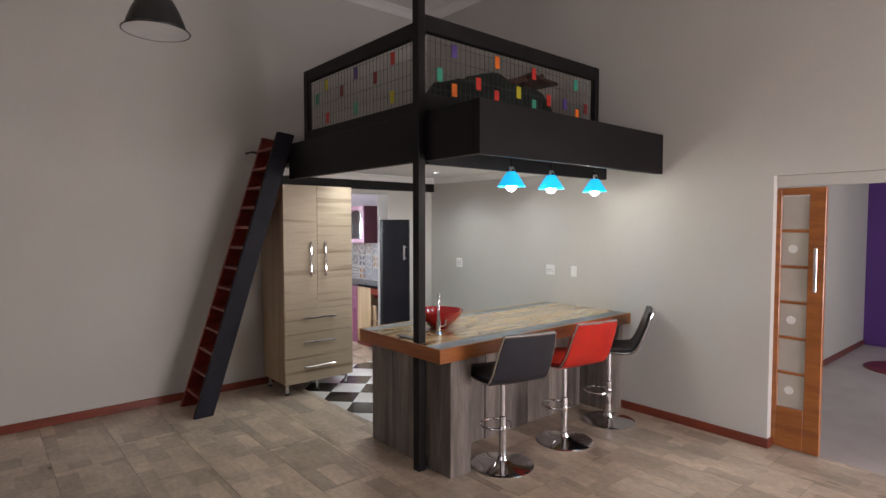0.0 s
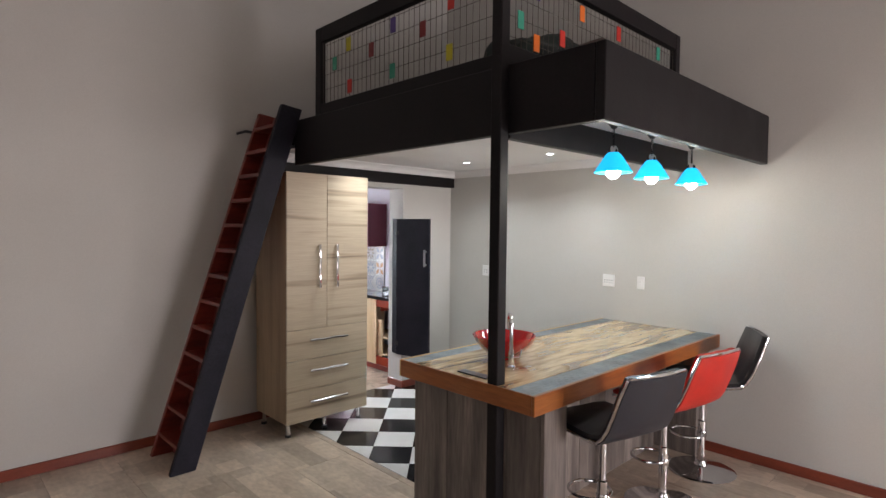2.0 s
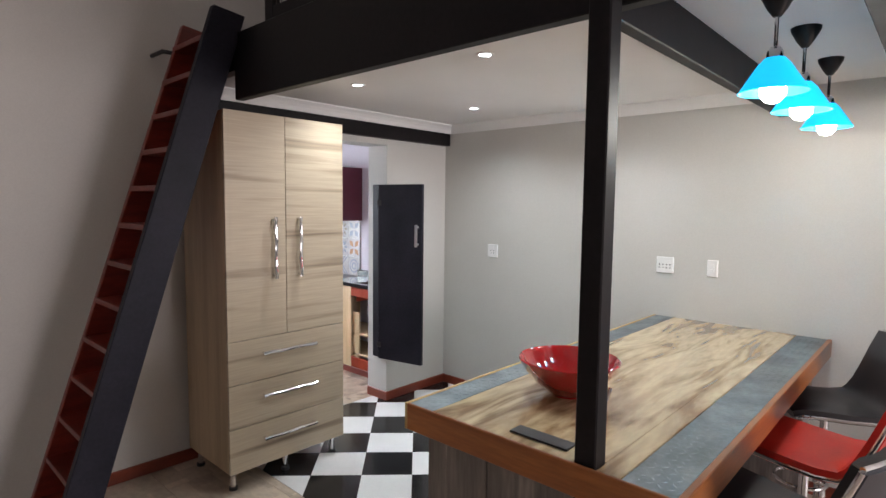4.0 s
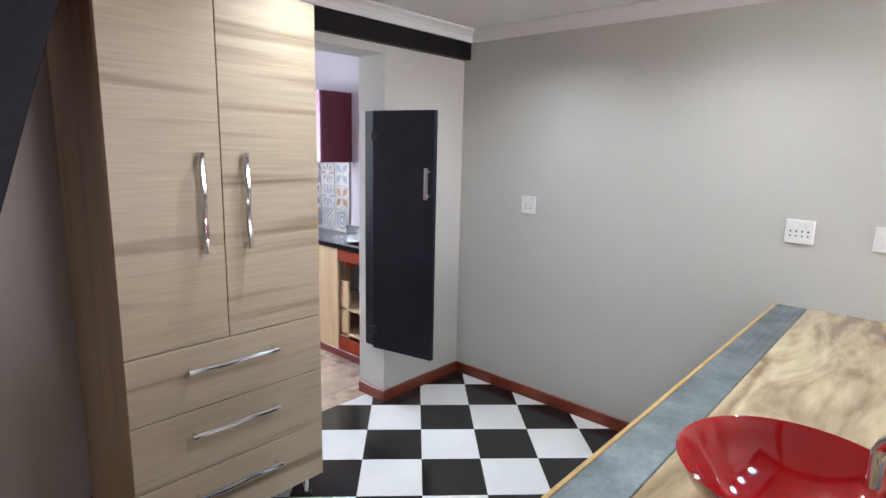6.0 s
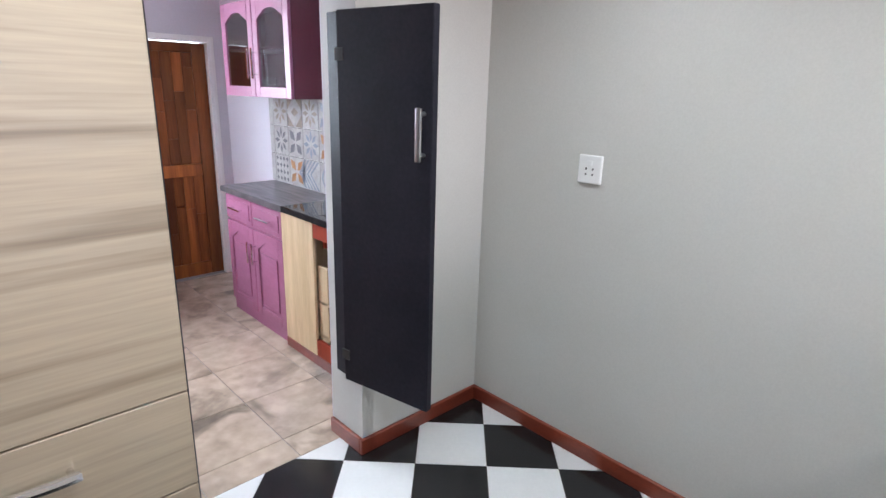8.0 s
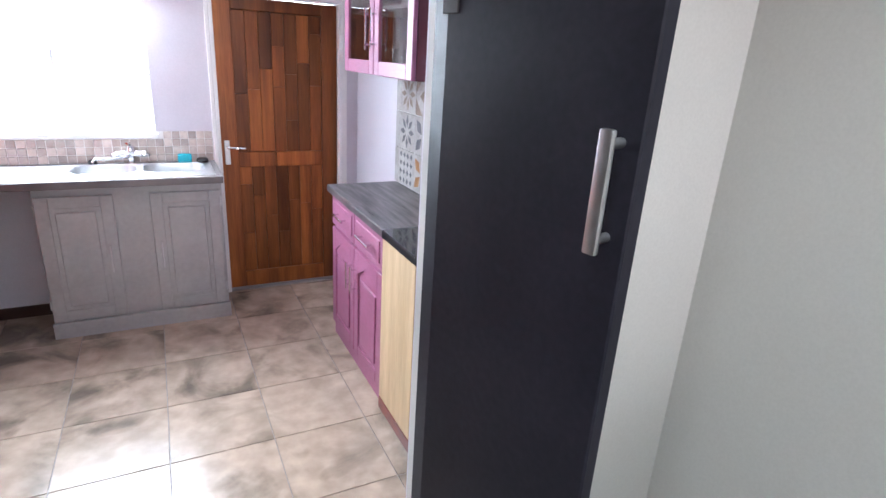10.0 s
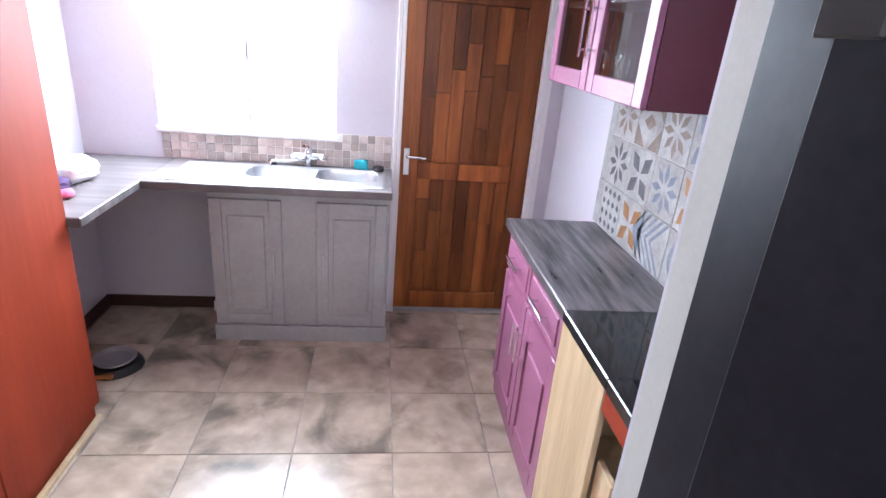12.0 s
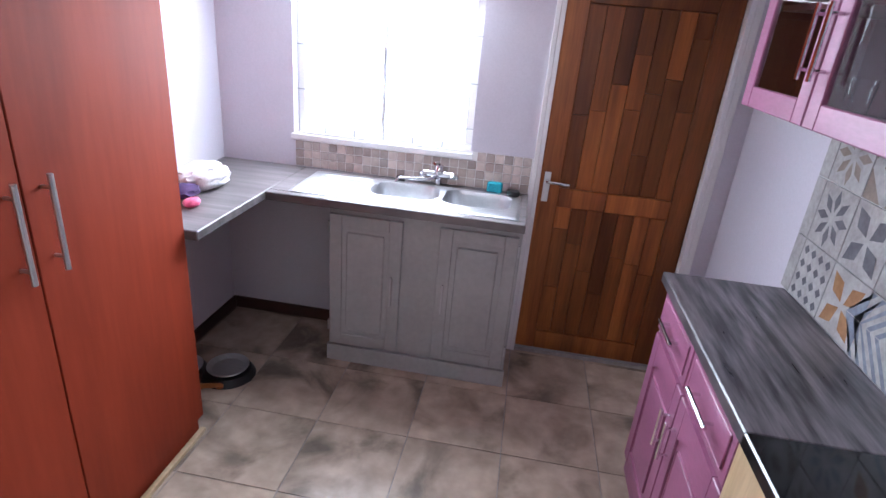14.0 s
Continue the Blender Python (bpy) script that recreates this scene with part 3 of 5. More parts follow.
SIDE_TAGS = [(5.196, 3.03, 'yellow'), (4.688, 3.034, 'purple'), (4.924, 2.929, 'maroon'), (4.396, 2.938, 'maroon'), (4.151, 3.037, 'red'), (4.161, 2.745, 'yellow'), (5.182, 2.729, 'red'), (4.692, 2.741, 'green'), (5.376, 2.928, 'green')]
for y, z, c in SIDE_TAGS:
    part("colour_tag", L(2.954, 2.960, y - 0.026, y + 0.026, z - 0.048, z + 0.048, 0.001), TAGC[c], loft, c + " painted tag on the mesh")
FRONT_TAGS = [(3.227, 3.048, 'purple'), (3.083, 2.853, 'green'), (3.688, 3.051, 'orange'), (3.227, 2.761, 'orange'), (3.48, 2.848, 'red'), (3.683, 2.781, 'red'), (3.946, 2.853, 'yellow'), (4.139, 3.039, 'red'), (4.339, 2.844, 'red'), (4.142, 2.772, 'green'), (4.73, 3.039, 'green'), (4.572, 2.842, 'purple'), (4.753, 2.772, 'orange'), (4.884, 2.842, 'maroon')]
for x, z, c in FRONT_TAGS:
    part("colour_tag", L(x - 0.026, x + 0.026, 3.733, 3.739, z - 0.048, z + 0.048, 0.001), TAGC[c], loft, c + " painted tag on the mesh")

# bundle and folded chair lying on the loft deck
bnd = bmesh.new()
bmesh.ops.create_icosphere(bnd, subdivisions=4, radius=1)
for v in bnd.verts:
    n1 = noise.noise(v.co * 2.1) * 0.18 + noise.noise(v.co * 6) * 0.05
    v.co = Vector((v.co.x * 0.78 * (1 + n1), v.co.y * 0.3 * (1 + n1), max(0, 0.28 + v.co.z * 0.31 * (1 + n1))))
ob = solid("bedding", bnd, BLANKET, "dark green bedding bundle heaped on the loft deck", "bedding", True)
ob.matrix_world = pose(4.2, 4.25, 2.52)
fc = thing("folding_chair", (4.5, 4.15, 2.94), "dark wooden folding chair lying on the bedding", "chair", turn=8)
for k, (a, b) in enumerate((((-0.42, 0, 0.04), (0.15, 0, 0.27)), ((-0.05, 0.1, 0.06), (0.42, 0.1, 0.30)))):
    part("slat", moved(box(-0.33, 0.33, -0.02, 0.02, -0.03, 0.03, 0.004), Matrix.Translation((Vector(a) + Vector(b)) / 2) @ Matrix.Rotation(-math.atan2(b[2] - a[2], b[0] - a[0]), 4, "Y")), DARKBASE, fc)
part("seat_board", box(0.0, 0.45, -0.1, 0.25, 0.2, 0.23, 0.004), DARKBASE, fc)

# ---- ladder ----
lad = thing("loft_ladder", (2.0, 6.1, 0), "steep ladder with black stringer and red treads leaning on the loft", "ladder")


def stringer(y0, y1, base, top, wide, z1):
    bm = bmesh.new()
    poly = [(base - 2.0, 0), (base - 2.0 + wide, 0), (top - 2.0 + wide, z1 - 0.02), (top - 2.0, z1)]
    lo = [bm.verts.new((x, y0 - 6.1, z)) for x, z in poly]
    hi = [bm.verts.new((x, y1 - 6.1, z)) for x, z in poly]
    bm.faces.new(lo)
    bm.faces.new(hi[::-1])
    for i in range(4):
        bm.faces.new((lo[i], hi[i], hi[(i + 1) % 4], lo[(i + 1) % 4]))
    bmesh.ops.recalc_face_normals(bm, faces=bm.faces)
    bmesh.ops.bevel(bm, geom=list(bm.edges), offset=0.004, segments=1, affect="EDGES")
    return bm


part("stringer", stringer(5.755, 5.80, 1.905, 2.735, 0.17, 2.655), NAVY, lad, "dark blue-black stringer")
part("stringer", stringer(6.20, 6.24, 1.915, 2.765, 0.15, 2.65), REDWOOD, lad, "red varnished stringer")
part("backing_board", stringer(5.8005, 6.1995, 2.058, 2.888, 0.012, 2.63), REDWOOD, lad)
for k in range(13):
    z = 0.16 + k * 0.195
    x = 1.905 + 0.08 + z * (2.735 - 1.905) / 2.655 - 2.0
    part("tread", box(x - 0.065, x + 0.065, 5.801 - 6.1, 6.199 - 6.1, z - 0.014, z + 0.014, 0.003), REDWOOD, lad)
part("hook", tube([(2.74 - 2.0, 6.235 - 6.1, 2.49), (2.68 - 2.0, 6.28 - 6.1, 2.50), (2.68 - 2.0, 6.439 - 6.1, 2.50)], 0.012, 8), DARKPL, lad, "black wall hook")

# ---- wardrobe ----
WX, WY = 3.19, 5.815
wd = thing("wardrobe", (WX, WY, 0), "pale oak laminate wardrobe with two doors and three drawers", "wardrobe")
W = lambda x0, x1, y0, y1, z0, z1, bev=0.002: box(x0 - WX, x1 - WX, y0 - WY, y1 - WY, z0, z1, bev)
part("side_panel", W(2.80, 2.818, 5.836, 6.35, 0.122, 2.146), OAK_SIDE, wd)
part("side_panel", W(3.566, 3.584, 5.836, 6.35, 0.122, 2.146), OAK_SIDE, wd)
part("top_panel", W(2.8182, 3.5658, 5.836, 6.35, 2.128, 2.146), OAK_SIDE, wd)
part("bottom_panel", W(2.8182, 3.5658, 5.836, 6.35, 0.122, 0.14), OAK_SIDE, wd)
part("back_panel", W(2.8182, 3.5658, 6.342, 6.35, 0.1402, 2.1278), OAK_SIDE, wd)


def wavy_handle(vert, c, ln, out):
    """A flattened bar handle with a slight wave, standing off the front."""
    pts = []
    for i in range(13):
        s = -0.5 + i / 12
        q = 0.002 * math.sin(s * 12)
        p = (q, -out, s * ln) if vert else (s * ln, -out, q)
        pts.append((c[0] + p[0], c[1] + p[1], c[2] + p[2]))
    bm = tube(pts, 0.011, 8)
    for s in (-0.46, 0.46):
        e = (c[0], c[1], c[2] + s * ln) if vert else (c[0] + s * ln, c[1], c[2])
        tube([(e[0], e[1] + 0.001, e[2]), (e[0], e[1] - out, e[2])], 0.007, 8, bm=bm)
    return bm


for x0, x1, hx in ((2.80, 3.1685, 3.087), (3.1715, 3.584, 3.253)):
    d = part("door", W(x0, x1, 5.815, 5.834, 0.880, 2.15), OAK, wd)
    part("handle", wavy_handle(True, (hx - WX, 0, 1.393), 0.355, 0.032), CHROME, d, "wavy chrome bar handle", True)
for z0, z1 in ((0.632, 0.876), (0.380, 0.628), (0.120, 0.376)):
    d = part("drawer_front", W(2.80, 3.584, 5.815, 5.834, z0, z1), OAK, wd)
    part("handle", wavy_handle(False, (3.177 - WX, 0, (z0 + z1) / 2 + 0.035), 0.36, 0.032), CHROME, d, "wavy chrome bar handle", True)
for lx, ly in ((2.85, 5.885), (3.19, 5.885), (3.54, 5.885), (2.85, 6.31), (3.54, 6.31)):
    lg = part("leg", lathe([(0.017, 0.018), (0.017, 0.121)], 14, (lx - WX, ly - WY, 0)), CHROME, wd, "short chrome leg", True)
    part("foot", lathe([(0.024, 0), (0.024, 0.018)], 14, (lx - WX, ly - WY, 0)), DARKPL, lg)


# ---- black swing doors of the passage ----
def swing_leaf(at, turn, side, label):
    lf = thing("swing_door", at, label, "door", "passage swing doors", turn)
    ln = 0.425 if side > 0 else 0.505
    th = 0.016 if side > 0 else 0.004
    part("leaf", box(0, ln, -th, th, 0, 1.447, 0.003), NAVY, lf, "flat black painted leaf")
    if side < 0:
        return lf
    out = -0.05
    hx = ln - 0.032
    h = box(hx - 0.011, hx + 0.011, out - 0.006, out + 0.006, 0.955, 1.13, 0.004, seg=2)
    for z in (0.975, 1.11):
        tube([(hx, 0.016 * -side, z), (hx, out, z)], 0.0075, 10, bm=h)
    part("handle", h, STEEL, lf, "flat brushed steel pull handle", True)
    for z in (0.12, 1.30):
        part("hinge", box(-0.012, 0.032, -side * 0.0155 - 0.003, -side * 0.0155 + 0.003, z - 0.022, z + 0.022, 0.002), DARKPL, lf)
    return lf


swing_leaf((4.398, 6.398, 0.361), -77.8, 1, "black painted half-height swing door standing open")
swing_leaf((3.5935, 6.355, 0.361), -90, -1, "black painted half-height swing door folded against the wardrobe")
post_r = solid("door_batten", box(4.404, 4.4315, 6.402, 6.49, 0.361, 1.808, 0.003), NAVY, "black painted batten carrying the swing door hinges", "batten")

# ---- bar counter ----
bar = thing("bar_counter", (3.88, 3.85, 0), "bar counter with sanded timber top and grey board cladding", "bar counter")
B = lambda x0, x1, y0, y1, z0, z1, bev=0.002: box(x0 - 3.88, x1 - 3.88, y0 - 3.85, y1 - 3.85, z0, z1, bev)
BX0, BX1, BY0, BY1, BZ = 2.784, EAST - 0.002, 3.380, 4.388, 0.92
PX0, PX1, PY0, PY1 = 2.796, 2.864, 3.624, 3.695
top = joined(B(BX0 + 0.0125, BX1, BY0 + 0.172, PY0, BZ - 0.05, BZ), B(PX1, BX1, PY0, PY1, BZ - 0.05, BZ, 0), B(BX0 + 0.0125, BX1, PY1, BY1 - 0.132, BZ - 0.05, BZ))
part("top", top, BARTOP, bar, "glossy sanded timber top with pale figure")
part("metal_strip", B(BX0 + 0.0125, BX1, BY0 + 0.022, BY0 + 0.170, BZ - 0.05, BZ - 0.001), STRIP, bar, "grey embossed metal strip set into the top")
part("metal_strip", B(BX0 + 0.0125, BX1, BY1 - 0.130, BY1 - 0.012, BZ - 0.05, BZ - 0.001), STRIP, bar, "grey embossed metal strip set into the top")
emb = bmesh.new()
for strip in ((BY0 + 0.035, BY0 + 0.158), (BY1 - 0.12, BY1 - 0.034)):
    n = int((strip[1] - strip[0]) / 0.028)
    for i in range(int((BX1 - BX0 - 0.08) / 0.03)):
        for j in range(n):
            x, y = BX0 + 0.05 + 0.03 * i - 3.88, strip[0] + 0.014 + j * 0.029 - 3.85
            a = 45 if (i + j) % 2 else -45
            moved_bm = Matrix.Translation((x, y, BZ - 0.0006)) @ Matrix.Rotation(radians(a), 4, "Z")
            vs = [emb.verts.new(moved_bm @ Vector(p)) for p in ((-0.013, 0, 0), (0, -0.004, 0), (0.013, 0, 0), (0, 0.004, 0), (0, 0, 0.0013))]
            for q in range(4):
                emb.faces.new((vs[q], vs[(q + 1) % 4], vs[4]))
tagged(part("embossing", emb, STRIP, bar), kind="stuff")
part("edge_board", B(BX0, BX1, BY0, BY0 + 0.022, BZ - 0.098, BZ + 0.002, 0.003), ORANGE, bar, "orange-stained edge board")
part("edge_board", B(BX0, BX1, BY1 - 0.0118, BY1, BZ - 0.098, BZ + 0.002, 0.002), AMBER, bar, "pale amber raw timber edge board")
part("edge_board", B(BX0, BX0 + 0.0115, BY0 + 0.0222, BY1 - 0.0122, BZ - 0.098, BZ + 0.002, 0.003), ORANGE, bar, "orange-stained edge board")
CZ = BZ - 0.1
part("carcass", joined(B(2.94, 3.09, 3.47, 4.365, 0, CZ + 0.01, 0), B(3.09, BX1, 3.80, 4.355, 0, CZ + 0.01, 0)), DARKPL, bar)
rnd = random.Random(9)
y = 3.427
for wdt in (0.22, 0.08, 0.24, 0.12, 0.19, 0.12):
    y1 = min(y + wdt, 4.375)
    part("cladding_board", B(2.897 + rnd.uniform(0, 0.005), 2.938, y + 0.001, y1 - 0.001, 0, CZ), GREYWOOD, bar)
    y = y1
part("end_board", B(2.897, 3.09, 3.40, 3.425, 0, CZ), GREYWOOD, bar)
part("end_board", B(3.0685, 3.09, 3.427, 3.47, 0, CZ), GREYWOOD, bar)
x = 3.095
while x < 4.86:
    wdt = rnd.choice((0.09, 0.12, 0.16, 0.20))
    part("cladding_board", B(x + 0.001, min(x + wdt, 4.9) - 0.001, 3.76 + rnd.uniform(0, 0.012), 3.798, 0, CZ), GREYWOOD, bar)
    x += wdt
part("end_leg", B(4.93, BX1, 3.46, 3.798, 0, CZ), GREYWOOD, bar, "grey-clad end leg at the wall")
part("black_plate", B(2.84, 2.90, 3.74, 3.95, BZ + 0.001, BZ + 0.008, 0.001), DARKPL, bar)

# red bowl basin and tap on the bar
bowl = thing("basin_bowl", (3.30, 4.00, BZ), "glossy red glass bowl basin standing on the bar", "basin")
part("bowl", lathe([(0.065, 0.0), (0.07, 0.008), (0.09, 0.02), (0.14, 0.06), (0.182, 0.112), (0.196, 0.142), (0.192, 0.145), (0.187, 0.14), (0.173, 0.11), (0.133, 0.065), (0.086, 0.03), (0.0, 0.022)], 48), REDGLASS, bowl, smooth=True)
part("waste", lathe([(0.0, 0.023), (0.028, 0.024), (0.028, 0.030), (0.0, 0.032)], 24), CHROME, bowl)
tap = thing("basin_tap", (3.13, 3.805, BZ), "tall chrome swan-neck basin tap on the bar", "tap", turn=47)
part("column", lathe([(0.026, 0), (0.026, 0.01), (0.016, 0.02), (0.016, 0.10), (0.0, 0.102)], 20), CHROME, tap, smooth=True)
pts = [(0, 0, 0.10), (0, 0, 0.24)] + [(0.06 - 0.06 * math.cos(a), 0, 0.24 + 0.06 * math.sin(a)) for a in [math.pi * k / 10 for k in range(1, 11)]] + [(0.12, 0, 0.20)]
part("spout", tube(pts, 0.011, 10), CHROME, tap, smooth=True)
part("lever", tube([(0, -0.015, 0.06), (0, -0.05, 0.065), (0, -0.06, 0.11)], 0.006, 8), CHROME, tap, smooth=True)


# ---- bar stools ----
def stool(at, turn, seat_mat, back_mat, label):
    """Gas-lift stool that faces its own +x."""
    st = thing("bar_stool", at, label, "bar stool", "stools at the bar", turn)
    part("base", lathe([(0.0, 0.0), (0.228, 0.0), (0.230, 0.006), (0.21, 0.014), (0.10, 0.028), (0.045, 0.045), (0.036, 0.07), (0.0, 0.07)], 48), CHROME, st, "polished chrome disc base", True)
    part("column", lathe([(0.027, 0.07), (0.027, 0.36), (0.019, 0.365), (0.019, 0.625), (0.0, 0.625)], 20), CHROME, st, smooth=True)
    ring = [(0.095 + 0.115 * math.cos(a), 0.115 * math.sin(a), 0.27) for a in [2 * math.pi * k / 28 for k in range(28)]]
    part("footrest", tube(ring, 0.009, 8, closed=True), CHROME, st, "chrome footrest ring", True)
    part("footrest_clamp", lathe([(0.031, 0.25), (0.033, 0.255), (0.033, 0.285), (0.031, 0.29)], 18), CHROME, st, smooth=True)
    part("seat_plate", box(-0.10, 0.10, -0.09, 0.09, 0.622, 0.642, 0.004), DARKPL, st)
    part("lever", tube([(0.0, -0.05, 0.618), (0.0, -0.2, 0.606), (0, -0.23, 0.61)], 0.005, 6), CHROME, st, smooth=True)
    # side profile of the shell: front lip, seat, bend, backrest
    prof = [(0.225, 0.66), (0.20, 0.672), (0.10, 0.668), (0.0, 0.660), (-0.11, 0.657), (-0.185, 0.668), (-0.235, 0.70), (-0.265, 0.75), (-0.298, 0.83), (-0.33, 0.92), (-0.362, 1.015)]
    half, nw = 0.226, 9

    def shell(off0, off1, w):
        bm = bmesh.new()
        rows = []
        for side, off in ((0, off0), (1, off1)):
            grid = []
            for i, (px, pz) in enumerate(prof):
                a, b = prof[max(0, i - 1)], prof[min(len(prof) - 1, i + 1)]
                tx, tz = b[0] - a[0], b[1] - a[1]
                ln = math.hypot(tx, tz)
                nx, nz = tz / ln, -tx / ln
                row = []
                for j in range(nw):
                    s = -1 + 2 * j / (nw - 1)
                    taper = w * (1 - 0.06 * max(0, i - 6) / 4) * (0.94 if i in (0, len(prof) - 1) else 1)
                    puff = off
                    if side == 1:
                        quilt = 0.5 + 0.5 * math.cos(i * math.pi) * math.cos(s * 2.5 * math.pi)
                        puff = off + 0.006 * quilt - 0.010 * abs(s) ** 6
                    curve = 0.018 * s * s * (1 if i > 5 else 0.3)
                    row.append(bm.verts.new((px + nx * puff + (curve if i > 5 else 0), s * taper, pz + nz * puff + (curve if i <= 5 else 0))))
                grid.append(row)
            rows.append(grid)
        lo, hi = rows
        n = len(prof)
        for i in range(n - 1):
            for j in range(nw - 1):
                bm.faces.new((lo[i][j], lo[i][j + 1], lo[i + 1][j + 1], lo[i + 1][j]))
                bm.faces.new((hi[i][j + 1], hi[i][j], hi[i + 1][j], hi[i + 1][j + 1]))
            for j in (0, nw - 1):
                bm.faces.new((lo[i][j], lo[i + 1][j], hi[i + 1][j], hi[i][j]))
        for i in (0, n - 1):
            for j in range(nw - 1):
                bm.faces.new((lo[i][j], hi[i][j], hi[i][j + 1], lo[i][j + 1]))
        bmesh.ops.recalc_face_normals(bm, faces=bm.faces)
        return bm

    part("outer_shell", shell(-0.012, 0.002, half), back_mat, st, "smooth leatherette outer shell", True)
    part("cushion", shell(0.003, 0.036, half - 0.008), seat_mat, st, "quilted leatherette cushion", True)
    for s in (-1, 1):
        edge = []
        for i, (px, pz) in enumerate(prof):
            t = half * (1 - 0.06 * max(0, i - 6) / 4) * (0.94 if i in (0, len(prof) - 1) else 1)
            edge.append((px + (0.018 if i > 5 else 0), s * (t + 0.004), pz + (0.0054 if i <= 5 else 0)))
        part("chrome_trim", tube(edge, 0.0085, 8), CHROME, st, "polished chrome edge trim", True)
    part("chrome_trim", tube([(prof[-1][0] + 0.018 * s * s, s * half * 0.885, prof[-1][1] + 0.006) for s in [-1 + k / 4 for k in range(9)]], 0.008, 8), CHROME, st, "polished chrome edge trim", True)
    return st


stool((3.345, 3.335, 0.0), 75, LEATHER, LEATHER_BLUE, "black leatherette bar stool with chrome base, quilted seat")
stool((4.05, 3.315, 0.0), 80, LEATHER_RED, LEATHER_RED, "bright red leatherette bar stool with chrome base")
stool((4.725, 3.34, 0.0), 122, LEATHER, LEATHER, "black quilted bar stool with chrome base turned aside")

# ---- lamps ----
for dx, dy in DOWNLIGHTS:
    dl = thing("downlight", (dx, dy, LOFT_CEIL), "small round recessed white downlight, lit", "downlight", "downlights under the loft")
    part("rim", lathe([(0.028, -0.002), (0.030, -0.006), (0.043, -0.004), (0.044, 0.0), (0.028, 0.0)], 28), PLASTIC, dl, smooth=True)
    part("lens", lathe([(0.0, -0.003), (0.0275, -0.003), (0.0275, -0.001), (0.0, -0.001)], 24), LED, dl, "lit lens")
for dx, dy in PENDANTS:
    pl = thing("pendant_lamp", (dx, dy, LOFT_CEIL), "small blue glass pendant lamp hanging over the bar, lit", "pendant lamp", "pendants over the bar")
    part("ceiling_rose", lathe([(0.052, 0.0), (0.050, -0.012), (0.030, -0.05), (0.012, -0.075), (0.0, -0.078)], 24), DARKPL, pl, "black conical ceiling rose", True)
    part("rod", lathe([(0.006, -0.07), (0.006, -0.185)], 10), CHROME, pl)
    part("cap", lathe([(0.0, -0.165), (0.014, -0.17), (0.024, -0.185), (0.026, -0.21), (0.032, -0.222), (0.0, -0.222)], 20), CHROME, pl, "chrome lamp holder", True)
    part("shade", lathe([(0.030, -0.205), (0.048, -0.225), (0.104, -0.315), (0.100, -0.315), (0.045, -0.228), (0.028, -0.209)], 28), BLUEGLASS, pl, "glowing turquoise glass shade", True)
    bulb = part("bulb", lathe([(0.0, -0.352), (0.020, -0.347), (0.037, -0.328), (0.040, -0.305), (0.028, -0.27), (0.014, -0.245), (0.0, -0.244)], 20), BULB, pl, "lit opal bulb", True)
    bulb.visible_shadow = False
DZ = 2.735
dome = thing("dome_pendant", (1.185, 3.72, DZ), "black dome pendant lamp with silver inside, unlit", "pendant lamp")
small = lambda prof: [(r * 0.78, z * 0.78) for r, z in prof]
part("shade", lathe(small([(0.03, 0.262), (0.055, 0.255), (0.10, 0.20), (0.138, 0.13), (0.165, 0.065), (0.178, 0.018), (0.20, 0.004), (0.205, 0.0), (0.207, 0.006), (0.184, 0.022), (0.17, 0.068), (0.143, 0.135), (0.105, 0.206), (0.058, 0.262), (0.03, 0.27)]), 40), DARKPL, dome, "glossy black outside", True)
part("reflector", lathe(small([(0.199, 0.002), (0.176, 0.018), (0.162, 0.065), (0.135, 0.13), (0.097, 0.197), (0.05, 0.25), (0.0, 0.255)]), 40), SILVER, dome, "silver reflector inside", True)
part("cap", lathe(small([(0.03, 0.265), (0.03, 0.33), (0.012, 0.35), (0.0, 0.35)]), 20), DARKPL, dome, smooth=True)
part("cable", lathe([(0.004, 0.27), (0.004, CEIL - DZ)], 8), DARKPL, dome)


# ---- sockets and switch on the right wall ----
def socket(y, z, w, h, kind):
    s = thing("wall_socket" if kind == "socket" else "light_switch", (EAST, y, z), "white plastic wall socket plate" if kind == "socket" else "white plastic light switch plate", "wall socket" if kind == "socket" else "light switch")
    part("plate", box(-0.012, 0, -w / 2, w / 2, -h / 2, h / 2, 0.004), PLASTIC, s)
    if kind == "socket":
        for k in range(2 if w > 0.11 else 1):
            c = (k - 0.5) * w * 0.42 if w > 0.11 else 0
            part("rocker", box(-0.016, -0.012, c - 0.011, c + 0.011, h * 0.12, h * 0.3, 0.001), PLASTIC, s)
        for k in range(4 if w > 0.11 else 2):
            c = (k - 1.5) * w * 0.2 if w > 0.11 else (k - 0.5) * 0.03
            part("pin_hole", box(-0.0128, -0.0119, c - 0.0035, c + 0.0035, -h * 0.20, -h * 0.14), DARKPL, s)
            part("pin_hole", box(-0.0128, -0.0119, c - 0.003, c + 0.003, -h * 0.02, h * 0.06), DARKPL, s)
    else:
        for dz in (-h * 0.15, h * 0.12):
            part("rocker", box(-0.017, -0.012, -0.012, 0.012, dz - 0.012, dz + 0.012, 0.001), PLASTIC, s)
    return s


socket(5.782, 1.264, 0.104, 0.112, "socket")
socket(4.328, 1.267, 0.115, 0.108, "socket")
socket(4.028, 1.267, 0.066, 0.108, "switch")

